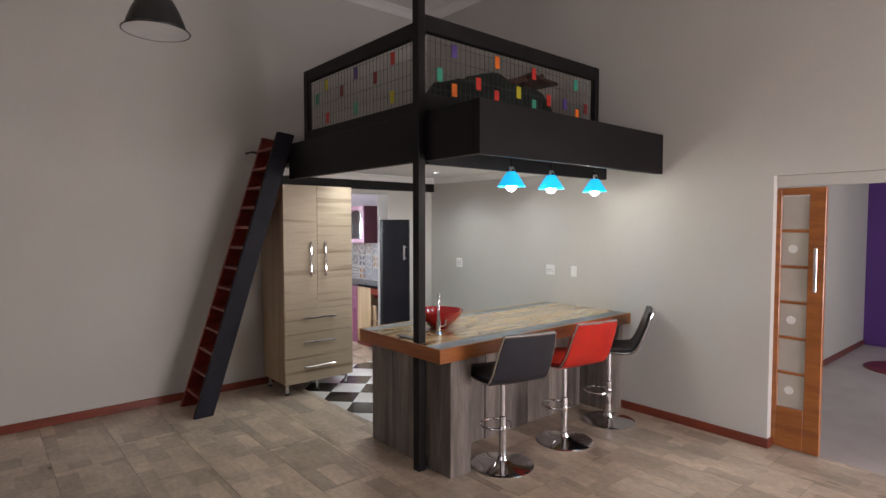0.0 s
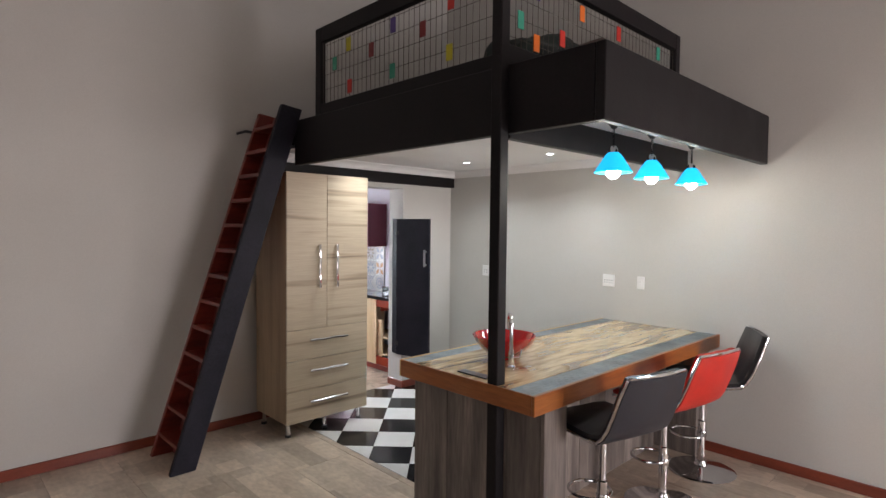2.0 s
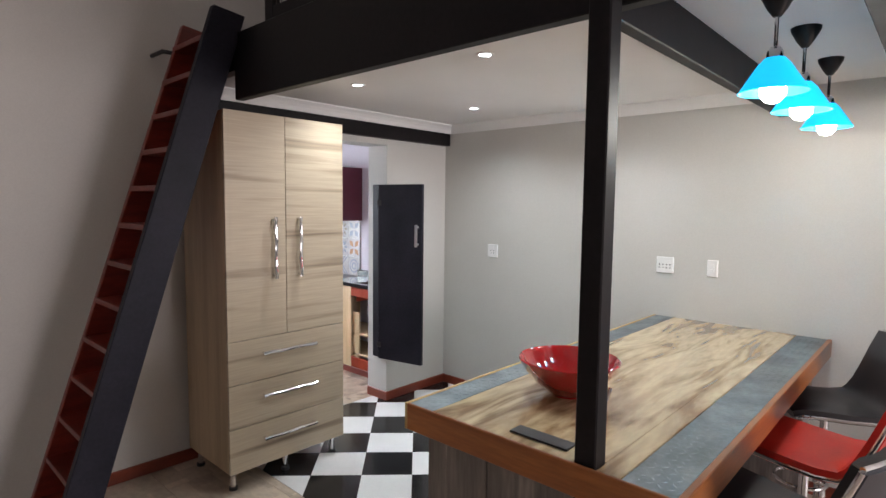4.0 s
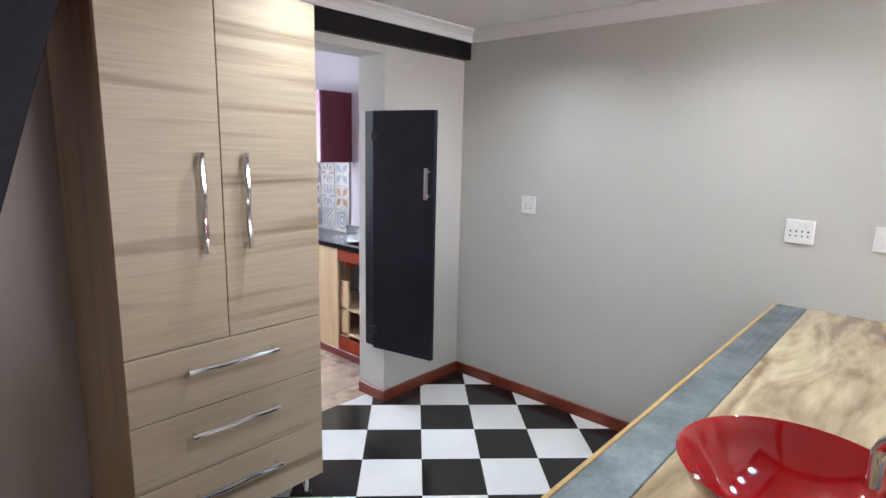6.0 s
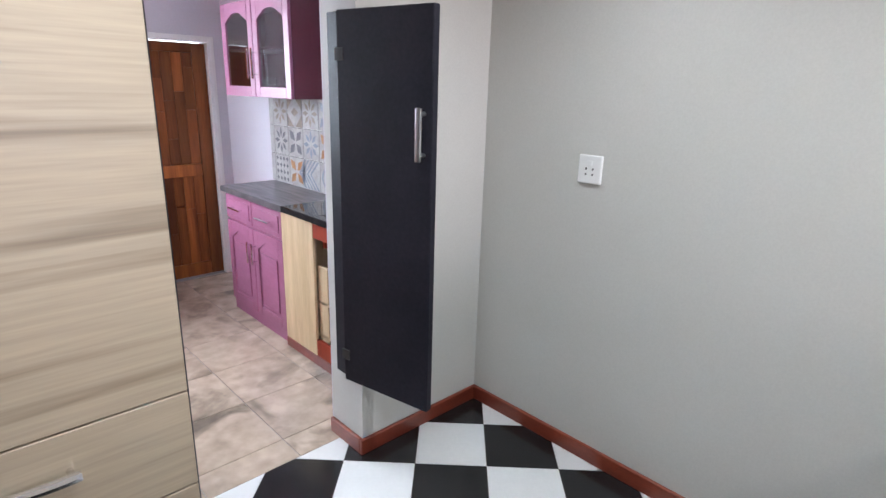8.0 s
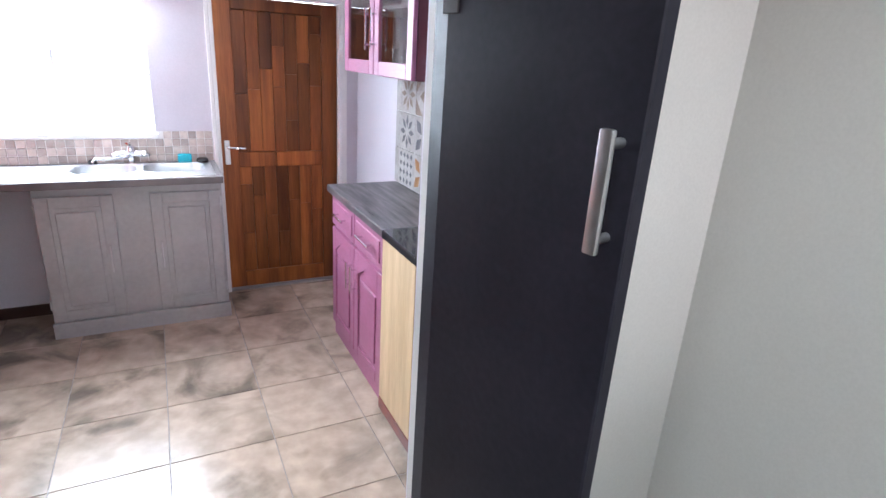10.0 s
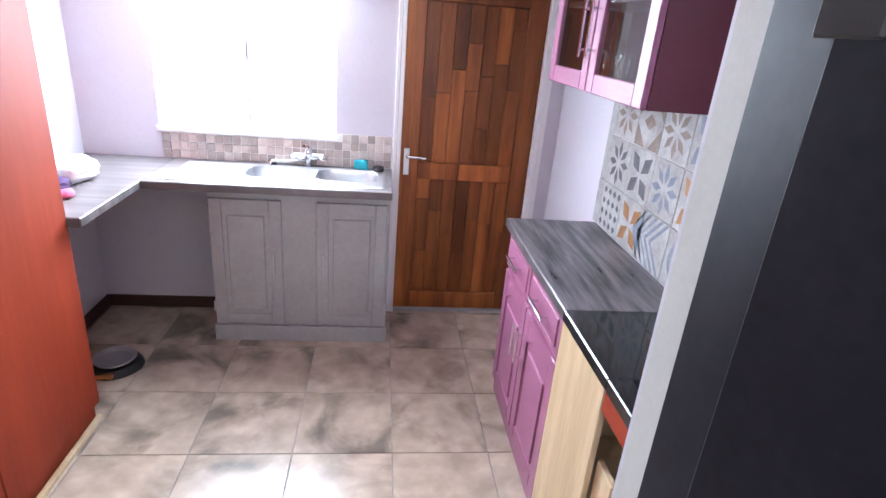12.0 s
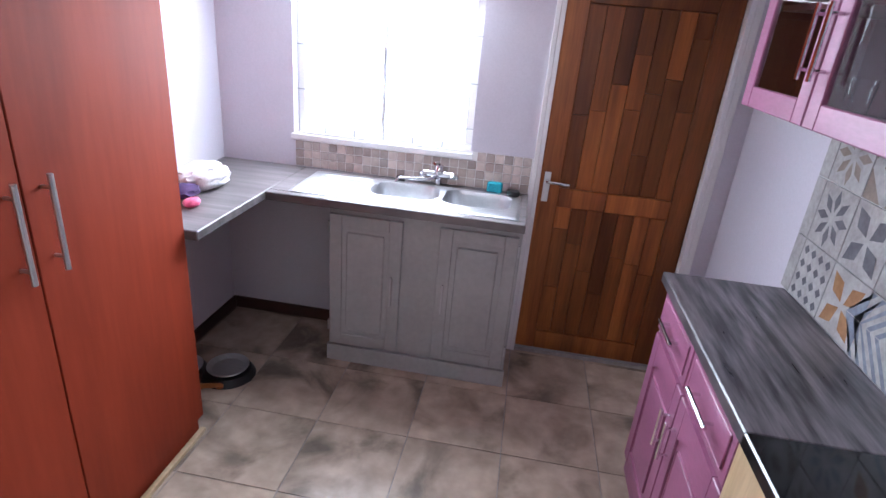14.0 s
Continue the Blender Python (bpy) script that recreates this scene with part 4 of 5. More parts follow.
# ---- kitchen: sink run ----
KZ = 0.885
ct = solid("worktop", joined(box(KWEST + 0.001, 3.05, 8.082, KNORTH - 0.001, KZ - 0.038, KZ, 0.004), box(3.051, 4.188, 8.60, 8.645, KZ - 0.038, KZ, 0.003), box(3.051, 4.188, 9.0, KNORTH - 0.001, KZ - 0.038, KZ, 0.002),
                             box(3.051, 3.15, 8.645, 9.0, KZ - 0.038, KZ, 0), box(4.14, 4.188, 8.645, 9.0, KZ - 0.038, KZ, 0)), SLATE_X, "grey wood-print laminate worktop round the kitchen corner", "worktop")
sc = thing("sink_cabinet", (3.73, 8.725, 0), "grey painted sink cabinet with two panelled doors", "cabinet")
K = lambda x0, x1, y0, y1, z0, z1, bev=0.002: box(x0 - 3.73, x1 - 3.73, y0 - 8.725, y1 - 8.725, z0, z1, bev)
for q in (3.30, 4.166):
    part("side_panel", K(q, q + 0.018, 8.7452, 9.06, 0, KZ - 0.04), GREYPAINT, sc)
part("front_frame", K(3.30, 4.184, 8.726, 8.745, 0.0, KZ - 0.04), GREYPAINT, sc)
part("plinth", K(3.294, 4.19, 8.706, 8.7255, 0.0, 0.09), GREYPAINT, sc)


def panel_door(parent, x0, x1, z0, z1, material, y=0.0, arch=False, th=0.018, fr=0.06, glazed=False):
    """A framed door in the x-z plane whose face looks to -y."""
    d = joined(box(x0, x0 + fr, y - th, y, z0, z1, 0.003), box(x1 - fr, x1, y - th, y, z0, z1, 0.003), box(x0 + fr, x1 - fr, y - th, y, z0, z0 + fr, 0.003))
    if arch:
        xs = [x0 + fr + (x1 - x0 - 2 * fr) * k / 12 for k in range(13)]
        def low(x):
            s = (x - (x0 + x1) / 2) / ((x1 - x0) / 2 - fr)
            return z1 - fr - 0.055 * max(0, (abs(s) - 0.25) / 0.75) ** 1.2
        bm = bmesh.new()
        rows = [[bm.verts.new((x, yy, z)) for x, z in [(x, low(x)) for x in xs] + [(x, z1) for x in xs[::-1]]] for yy in (y - th, y)]
        bm.faces.new(rows[0])
        bm.faces.new(rows[1][::-1])
        k = len(rows[0])
        for i in range(k):
            bm.faces.new((rows[0][i], rows[1][i], rows[1][(i + 1) % k], rows[0][(i + 1) % k]))
        bmesh.ops.recalc_face_normals(bm, faces=bm.faces)
        d = joined(d, bm)
    else:
        d = joined(d, box(x0 + fr, x1 - fr, y - th, y, z1 - fr, z1, 0.003))
    ob = part("door", d, material, parent)
    if glazed:
        part("pane", box(x0 + fr - 0.005, x1 - fr + 0.005, y - th * 0.6, y - th * 0.4, z0 + fr - 0.005, z1 - fr + 0.01), GLASS, ob, "clear glass pane")
    else:
        part("panel", box(x0 + fr - 0.004, x1 - fr + 0.004, y - th * 0.62, y - 0.001, z0 + fr - 0.004, z1 - fr + 0.004), material, ob)
        part("raised_field", box(x0 + fr + 0.022, x1 - fr - 0.022, y - th * 0.95, y - th * 0.6, z0 + fr + 0.022, z1 - fr - (0.075 if arch else 0.022), 0.006), material, ob)
    return ob


def bar_handle(c, ln, vert, out=0.03, r=0.006):
    e = [(c[0], c[2] - ln / 2), (c[0], c[2] + ln / 2)] if vert else [(c[0] - ln / 2, c[2]), (c[0] + ln / 2, c[2])]
    bm = tube([(e[0][0], c[1] - out, e[0][1]), (e[1][0], c[1] - out, e[1][1])], r, 8)
    for t in (0.14, 0.86):
        x, z = e[0][0] + (e[1][0] - e[0][0]) * t, e[0][1] + (e[1][1] - e[0][1]) * t
        tube([(x, c[1], z), (x, c[1] - out, z)], r * 0.8, 6, bm=bm)
    return bm


for x0, x1, hx in ((3.306, 3.65, 3.612), (3.82, 4.172, 3.856)):
    d = panel_door(sc, x0 - 3.73, x1 - 3.73, 0.10, 0.785, GREYPAINT, 0.001)
    part("handle", bar_handle((hx - 3.73, -0.017, 0.44), 0.15, True, 0.022, 0.005), STEEL, d, "slim steel bar handle")
    for z in (0.2, 0.72):
        part("hinge", box((x0 if hx > 3.7 - 0.1 and x0 < 3.5 else x1 + 0.008) - 3.73 - 0.008, (x0 if x0 < 3.5 else x1 + 0.008) - 3.73, -0.02, 0.0, z - 0.025, z + 0.025), STEEL, d)

sink = thing("kitchen_sink", (3.642, 8.828, KZ), "stainless steel double bowl sink with drainer", "sink")
sink.matrix_world = sink.matrix_world @ Matrix.Diagonal((0.915, 1.0, 0.95, 1.0))


def sink_top():
    """A pressed steel sheet with two bowls and a drainer, as a height field."""
    bm = bmesh.new()
    x0, x1, y0, y1, nx, ny = -0.555, 0.562, -0.18, 0.18, 96, 36

    def bowl(x, y, cx, cy, hx, hy, depth):
        q = ((abs(x - cx) / hx) ** 4 + (abs(y - cy) / hy) ** 4) ** 0.25
        return -depth * min(1, max(0, (1.0 - q) / 0.16)) ** 0.7 if q < 1 else 0

    def h(x, y):
        z = 0.008
        z += bowl(x, y, -0.02, 0.025, 0.165, 0.114, 0.13) + bowl(x, y, 0.345, 0.025, 0.165, 0.114, 0.13)
        if -0.48 < x < -0.22 and -0.13 < y < 0.13:
            z += -0.006 + 0.002 * math.sin((y + 0.13) * 150)
        e = min(x - x0, x1 - x, y - y0, y1 - y)
        return z - 0.007 * max(0, 1 - e / 0.012)
    g = [[bm.verts.new((x0 + (x1 - x0) * i / nx, y0 + (y1 - y0) * j / ny, h(x0 + (x1 - x0) * i / nx, y0 + (y1 - y0) * j / ny))) for j in range(ny + 1)] for i in range(nx + 1)]
    for i in range(nx):
        for j in range(ny):
            bm.faces.new((g[i][j], g[i + 1][j], g[i + 1][j + 1], g[i][j + 1]))
    return bm


part("basin_sheet", sink_top(), STEEL, sink, smooth=True)
for cx in (-0.015, 0.345):
    part("waste", lathe([(0.0, 0.002), (0.03, 0.002), (0.034, 0.0), (0.0, 0.0)], 20, (cx, 0.018, -0.121)), CHROME, sink)
mx = thing("sink_mixer", (3.745, 9.0, KZ), "chrome wall-style sink mixer with swing spout", "tap")
part("body", joined(tube([(-0.075, 0.03, 0.055), (0.075, 0.03, 0.055)], 0.018, 12), tube([(0, 0.03, 0.0), (0, 0.03, 0.06)], 0.016, 12)), CHROME, mx, smooth=True)
part("dome", lathe([(0.024, 0.055), (0.026, 0.075), (0.020, 0.10), (0.0, 0.108)], 18, (0, 0.03, 0)), CHROME, mx, smooth=True)
part("lever", tube([(0, 0.03, 0.105), (0.0, -0.02, 0.125), (-0.01, -0.06, 0.128)], 0.007, 8), CHROME, mx, smooth=True)
part("spout", tube([(0, 0.02, 0.045), (-0.05, -0.03, 0.042), (-0.12, -0.09, 0.05), (-0.165, -0.11, 0.055), (-0.18, -0.115, 0.035)], 0.0075, 10), CHROME, mx, smooth=True)
for s in (-1, 1):
    part("rose", lathe([(0.026, 0), (0.026, 0.012), (0.018, 0.02), (0.0, 0.02)], 16, (s * 0.075, 0.03, 0.043)), CHROME, mx, smooth=True)
solid("sponge", box(3.985, 4.06, 9.015, 9.045, KZ + 0.001, KZ + 0.05, 0.006), TEAL, "teal kitchen sponge standing behind the sink", "sponge")
solid("sink_plug", moved(lathe([(0.022, 0), (0.024, 0.006), (0.018, 0.022), (0.0, 0.028)], 18), pose(3.555, 9.03, KZ + 0.001)), DARKPL, "black rubber sink plug behind the sink", "plug", True)
solid("scourer", moved(lathe([(0.03, 0), (0.034, 0.008), (0.028, 0.022), (0.0, 0.026)], 14), pose(4.115, 8.985, KZ + 0.0095)), DARKPL, "small dark scourer at the sink corner", "scourer", True)

# paper towels and cloth on the left worktop
bmt = bmesh.new()
bmesh.ops.create_icosphere(bmt, subdivisions=4, radius=1)
for v in bmt.verts:
    q = 1 + 0.22 * noise.noise(v.co * 2.4) + 0.07 * noise.noise(v.co * 7)
    q += 0.16 * abs(noise.noise(v.co * 4.3 + Vector((3, 1, 7))))
    v.co = Vector((v.co.x * 0.075 * q, v.co.y * 0.12 * q, max(0, 0.05 + 0.058 * v.co.z * q)))
ob = solid("paper_towel", bmt, TOWEL, "crumpled white paper towels on the worktop", "paper towel", True)
ob.matrix_world = pose(2.80, 8.54, KZ + 0.001, 0, 0, -25)
bmt = bmesh.new()
bmesh.ops.create_icosphere(bmt, subdivisions=3, radius=1)
for v in bmt.verts:
    q = 1 + 0.2 * noise.noise(v.co * 2.4 + Vector((5, 1, 2)))
    v.co = Vector((v.co.x * 0.06 * q, v.co.y * 0.08 * q, max(0, 0.025 + 0.028 * v.co.z * q)))
ob = solid("cloth", bmt, mat("dark_purple_cloth", (0.055, 0.02, 0.09), (0.035, 0.012, 0.06), 12, rough=0.9, bump=0.3, fine=70), "crumpled purple cloth beside the paper towels", "cloth", True)
ob.matrix_world = pose(2.80, 8.40, KZ + 0.001)
bmt = bmesh.new()
bmesh.ops.create_icosphere(bmt, subdivisions=3, radius=1)
for v in bmt.verts:
    q = 1 + 0.2 * noise.noise(v.co * 2.4 + Vector((1, 7, 2)))
    v.co = Vector((v.co.x * 0.03 * q, v.co.y * 0.04 * q, max(0, 0.016 + 0.018 * v.co.z * q)))
ob = solid("rubber_glove", bmt, mat("pink_rubber", (0.65, 0.10, 0.22), None, 8, rough=0.5), "small pink rubber glove on the worktop", "glove", True)
ob.matrix_world = pose(2.89, 8.31, KZ + 0.001)

# dog bowl stand
dog = thing("pet_bowl", (2.90, 8.455, 0), "black pet bowl stand with steel bowls on the floor", "pet bowl")
part("stand", joined(lathe([(0.125, 0.0), (0.12, 0.012), (0.105, 0.035), (0.085, 0.036), (0.075, 0.028), (0.0, 0.028)], 32), lathe([(0.125, 0.0), (0.12, 0.012), (0.105, 0.035), (0.085, 0.036), (0.075, 0.028), (0.0, 0.028)], 32, (-0.20, -0.06, 0))), DARKPL, dog, smooth=True)
for c in ((0, 0, 0), (-0.20, -0.06, 0)):
    part("steel_bowl", lathe([(0.0, 0.030), (0.05, 0.030), (0.068, 0.036), (0.082, 0.052), (0.094, 0.055), (0.096, 0.051), (0.084, 0.040)], 28, c), STEEL, dog, "shiny steel bowl", True)
solid("pet_bone", joined(tube([(2.84, 8.315, 0.02), (2.92, 8.34, 0.02)], 0.012, 8), lathe([(0.0, 0), (0.018, 0.008), (0.018, 0.02), (0.0, 0.03)], 12, (2.84, 8.315, 0.003)), lathe([(0.0, 0), (0.018, 0.008), (0.018, 0.02), (0.0, 0.03)], 12, (2.92, 8.34, 0.003))), ORANGE, "small orange-brown chew bone on the floor", "pet toy", True)

# tall cherry cupboard
cc = thing("tall_cupboard", (2.80, 7.49, 0), "tall cherry-red laminate cupboard with two doors", "cupboard")
C = lambda x0, x1, y0, y1, z0, z1, bev=0.002: box(x0 - 2.80, x1 - 2.80, y0 - 7.49, y1 - 7.49, z0, z1, bev)
part("body", C(KWEST + 0.002, 2.983, 6.91, 8.075, 0.08, 2.24), CHERRY, cc)
part("plinth", C(KWEST + 0.002, 2.985, 6.92, 8.07, 0, 0.078), CHERRY, cc)
part("floor_bead", C(2.986, 3.008, 6.92, 8.08, 0, 0.018), PINE, cc, "raw pine bead along the floor")
for y0, y1, hy in ((6.91, 7.492, 7.447), (7.496, 8.078, 7.548)):
    d = part("door", C(2.985, 3.005, y0, y1, 0.085, 2.24), CHERRY, cc)
    h = tube([(3.035 - 2.80, hy - 7.49, 0.975), (3.035 - 2.80, hy - 7.49, 1.225)], 0.0075, 8)
    for z in (1.01, 1.19):
        tube([(3.005 - 2.80, hy - 7.49, z), (3.035 - 2.80, hy - 7.49, z)], 0.005, 6, bm=h)
    part("handle", h, STEEL, d, "slim steel bar handle")

# ---- kitchen: pink run on the right ----
pk = thing("base_cabinet", (4.722, 7.905, 0), "pink painted base cabinet with arched doors and two drawers", "cabinet", turn=-90)
# local x runs towards the camera (-y of the room), local -y faces the room
pl0, pl1 = -0.395, 0.388
part("body", joined(box(pl0, pl0 + 0.018, 0.001, 0.37, 0.0, 0.84), box(pl1 - 0.018, pl1, 0.001, 0.37, 0.0, 0.84), box(pl0, pl1, 0.001, 0.02, 0.06, 0.84)), PINK, pk)
part("plinth", box(pl0 + 0.002, pl1 - 0.002, -0.002, 0.0008, 0.0, 0.075), PINK, pk)
for x0, x1, hs in ((pl0 + 0.006, -0.008, -1), (-0.002, pl1 - 0.006, 1)):
    d = panel_door(pk, x0, x1, 0.085, 0.655, PINK, 0.0005, arch=True)
    part("handle", bar_handle(((x1 - 0.03) if hs < 0 else (x0 + 0.03), -0.018, 0.50), 0.14, True, 0.03), CHROME, d, "chrome bar handle")
    dr = part("drawer_front", joined(box(x0, x1, -0.0175, 0.0005, 0.672, 0.835, 0.004), box(x0 + 0.03, x1 - 0.03, -0.022, -0.0172, 0.70, 0.807, 0.004)), PINK, pk)
    part("handle", bar_handle(((x0 + x1) / 2, -0.02, 0.755), 0.17, False, 0.03), CHROME, dr, "chrome bar handle")
wt = solid("worktop", box(4.68, KEAST - 0.009, 7.467, 8.315, 0.846, 0.884, 0.004), SLATE, "dark wood-print laminate worktop on the pink cabinet", "worktop")
gt = solid("granite_worktop", joined(box(4.677, KEAST - 0.001, 7.12, 7.4655, 0.85, 0.887, 0.004), box(4.677, 4.739, 6.585, 7.12, 0.85, 0.887, 0.003), box(5.03, KEAST - 0.001, 6.585, 7.12, 0.85, 0.887, 0.003)), GRANITE, "polished black granite worktop with a hob cut-out", "worktop")
solid("granite_upstand", box(5.035, KEAST - 0.001, 6.585, 7.485, 0.8875, 0.955, 0.004), GRANITE, "polished black granite upstand against the wall", "upstand")
ov = thing("oven_housing", (4.702, 7.07, 0), "unfinished oven housing of orange boards and raw pine panel", "cabinet")
part("pine_panel", box(-0.002, 0.016, 0.097, 0.443, 0.06, 0.85, 0.002), PINE, ov, "raw pine panel")
part("plinth", box(-0.004, 0.014, -0.45, 0.443, 0.0, 0.058, 0.002), REDWOOD, ov, "red varnished plinth")
part("front_rail", box(0.0, 0.02, -0.45, 0.095, 0.76, 0.85, 0.002), CHERRY, ov)
part("lower_rail", box(0.0, 0.02, -0.45, 0.095, 0.06, 0.16, 0.002), CHERRY, ov)
part("side", box(0.022, 0.385, 0.425, 0.443, 0.0, 0.85, 0.002), PINE, ov)
part("shelf", box(0.022, 0.385, -0.45, 0.42, 0.38, 0.398, 0.002), PINE, ov)
part("shelf", box(0.022, 0.385, -0.45, 0.42, 0.18, 0.198, 0.002), PINE, ov)
part("inner_panel", box(0.022, 0.04, 0.0, 0.094, 0.16, 0.60, 0.002), PINE, ov, "raw pine board behind the front")
part("hob_frame", joined(box(0.045, 0.30, 0.055, 0.071, 0.70, 0.85, 0.001), box(0.305, 0.32, -0.45, 0.071, 0.70, 0.85, 0.001)), CHERRY, ov)

# wall cabinet with glazed doors
uc = thing("wall_cabinet", (4.803, 7.903, 1.471), "maroon wall cabinet with pink glazed doors", "cabinet", turn=-90)
a0, a1 = -0.432, 0.432
for q in (a0, a1 - 0.018):
    part("side_panel", box(q, q + 0.018, 0.001, 0.288, 0, 0.545), MAROON, uc)
part("bottom_panel", box(a0 + 0.018, a1 - 0.018, 0.001, 0.288, 0, 0.018), MAROON, uc)
part("top_panel", box(a0 + 0.018, a1 - 0.018, 0.001, 0.288, 0.527, 0.545), MAROON, uc)
part("back_panel", box(a0 + 0.018, a1 - 0.018, 0.276, 0.288, 0.018, 0.527), MAROON, uc)
part("shelf", box(a0 + 0.018, a1 - 0.018, 0.02, 0.276, 0.27, 0.286), MAROON, uc)
for x0, x1, hs in ((a0, -0.003, -1), (0.003, a1, 1)):
    d = panel_door(uc, x0, x1, 0.0, 0.545, PINK, 0.0, arch=True, glazed=True)
    part("handle", bar_handle(((x1 - 0.03) if hs < 0 else (x0 + 0.03), -0.018, 0.19), 0.17, True, 0.03), CHROME, d, "chrome bar handle")
for k, (gx, gz) in enumerate(((-0.2, 0.018), (-0.1, 0.018), (0.13, 0.018), (0.24, 0.018), (0.2, 0.286))):
    g = solid("drinking_glass", moved(lathe([(0.0, 0.0), (0.028, 0.0), (0.034, 0.10), (0.031, 0.10), (0.026, 0.006), (0.0, 0.006)], 18), pose(4.803 + 0.14, 7.903 - gx, 1.471 + gz)), GLASS, "clear drinking glass in the wall cabinet", "glass", True)

# patterned splashback: each tile its own piece
SB_A = mat("grey_white_tile", (0.47, 0.455, 0.445), (0.35, 0.335, 0.325), 9, rough=0.25, bump=0.02, shift=0.06)
SB_G = mat("slate_grey_glaze", (0.17, 0.17, 0.185), (0.13, 0.13, 0.145), 12, rough=0.25, bump=0.02)
SB_O = mat("ochre_glaze", (0.36, 0.20, 0.10), (0.29, 0.15, 0.075), 12, rough=0.25, bump=0.02)
SB_B = mat("pale_blue_glaze", (0.25, 0.28, 0.33), (0.20, 0.22, 0.27), 12, rough=0.25, bump=0.02)
SB_T = mat("taupe_glaze", (0.30, 0.25, 0.21), (0.24, 0.20, 0.17), 12, rough=0.25, bump=0.02)
sb = new("splashback")
tagged(sb, "splashback of patterned grey and ochre patchwork tiles", "", "", "structure")
ts = 0.196
tile_me = mesh_of("splash_tile", box(-0.004, 0.004, -ts / 2 + 0.0015, ts / 2 - 0.0015, -ts / 2 + 0.0015, ts / 2 - 0.0015, 0.0012), SB_A)
part("grout_bed", box(KEAST - 0.004, KEAST - 0.0005, 7.505, 8.345, 0.886, 1.468), PLASTIC, sb)


def motif(kind, material):
    """Glazed figure of one tile, in the y-z plane, facing -x."""
    bm = bmesh.new()

    def flat(pts, x=-0.0046):
        bm.faces.new([bm.verts.new((x, p[0] * ts * 0.49, p[1] * ts * 0.49)) for p in pts])

    def petal(ang, r0, r1, wd):
        c, s = math.cos(ang), math.sin(ang)
        flat([(c * r0, s * r0), (c * (r0 + r1) / 2 - s * wd, s * (r0 + r1) / 2 + c * wd), (c * r1, s * r1), (c * (r0 + r1) / 2 + s * wd, s * (r0 + r1) / 2 - c * wd)])
    if kind == "flower":
        for k in range(4):
            petal(math.pi / 4 + k * math.pi / 2, 0.12, 1.15, 0.30)
    elif kind == "star":
        for k in range(8):
            petal(k * math.pi / 4, 0.2, 0.95, 0.16)
    elif kind == "stripe":
        for k in range(5):
            o = -0.95 + k * 0.42
            flat([(o, -0.98), (o + 0.2, -0.98), (min(0.98, o + 1.2), min(0.98, -0.98 + 1.0)), (max(-0.98, o + 1.0), 0.02)])
            flat([(o, 0.98), (o + 0.2, 0.98), (min(0.98, o + 1.2), 0.04), (max(-0.98, o + 1.0), 0.04)])
    elif kind == "dots":
        for i in range(4):
            for j in range(4):
                c = (-0.72 + 0.48 * i, -0.72 + 0.48 * j)
                flat([(c[0] - 0.17, c[1]), (c[0], c[1] - 0.17), (c[0] + 0.17, c[1]), (c[0], c[1] + 0.17)])
    elif kind == "corners":
        for sx in (-1, 1):
            for sy in (-1, 1):
                flat([(sx * 0.98, sy * 0.98), (sx * 0.98, sy * 0.12), (sx * 0.55, sy * 0.55), (sx * 0.12, sy * 0.98)])
        petal(0, -0.5, 0.5, 0.3)
    elif kind == "rings":
        for r0, r1 in ((0.25, 0.42), (0.6, 0.78)):
            for k in range(16):
                a, b = 2 * math.pi * k / 16, 2 * math.pi * (k + 1) / 16
                flat([(r0 * math.cos(a), r0 * math.sin(a)), (r1 * math.cos(a), r1 * math.sin(a)), (r1 * math.cos(b), r1 * math.sin(b)), (r0 * math.cos(b), r0 * math.sin(b))])
    return mesh_of("tile_figure", bm, material)


KINDS = [[("stripe", SB_B), ("dots", SB_G), ("flower", SB_O), ("stripe", SB_B), ("rings", SB_B)],
         [("corners", SB_G), ("star", SB_G), ("flower", SB_G), ("star", SB_B), ("flower", SB_O)],
         [("dots", SB_T), ("star", SB_T), ("corners", SB_T), ("star", SB_T), ("flower", SB_B)]]
made = {}
for r in range(3):
    for c in range(5):
        y = 8.345 - 0.06 - ts * (c - 0.5)
        z = 0.884 + ts * (r + 0.5)
        if c == 0:
            me = mesh_of("splash_tile", box(-0.004, 0.004, -ts / 2 + 0.0015, 8.345 - y, -ts / 2 + 0.0015, ts / 2 - 0.0015, 0.0012), SB_A)
        else:
            me = tile_me
        t = piece("tile", me, sb, pose(KEAST - 0.0085, y, z))
        if me is tile_me:
            kind = KINDS[r][c]
            key = (kind[0], kind[1].name)
            if key not in made:
                made[key] = motif(*kind)
            piece("tile_figure", made[key], t, Matrix())

# mosaic behind the sink
ms = new("mosaic_splashback")
tagged(ms, "mosaic splashback of small brown and cream stone squares", "", "", "structure")
part("grout_bed", box(2.995, 4.188, KNORTH - 0.003, KNORTH - 0.0005, 0.886, 1.062), WHITE, ms)
mo_me = mesh_of("mosaic", box(-0.0205, 0.0205, -0.003, 0.003, -0.0205, 0.0205, 0.0012), MOSAIC)
for i in range(28):
    for j in range(4):
        x, z = 3.018 + 0.044 * i, 0.909 + 0.044 * j
        if x < 4.17 and not (2.95 < x < 3.92 and z > 1.02):
            piece("mosaic_stone", mo_me, ms, pose(x, KNORTH - 0.0055, z))

solid("round_mat", moved(lathe([(0.0, 0.0), (0.42, 0.0), (0.43, 0.006), (0.42, 0.014), (0.0, 0.016)], 36), pose(8.9, 1.95, 0.0)), REDWOOD, "dark reddish round mat on the side room floor", "mat")

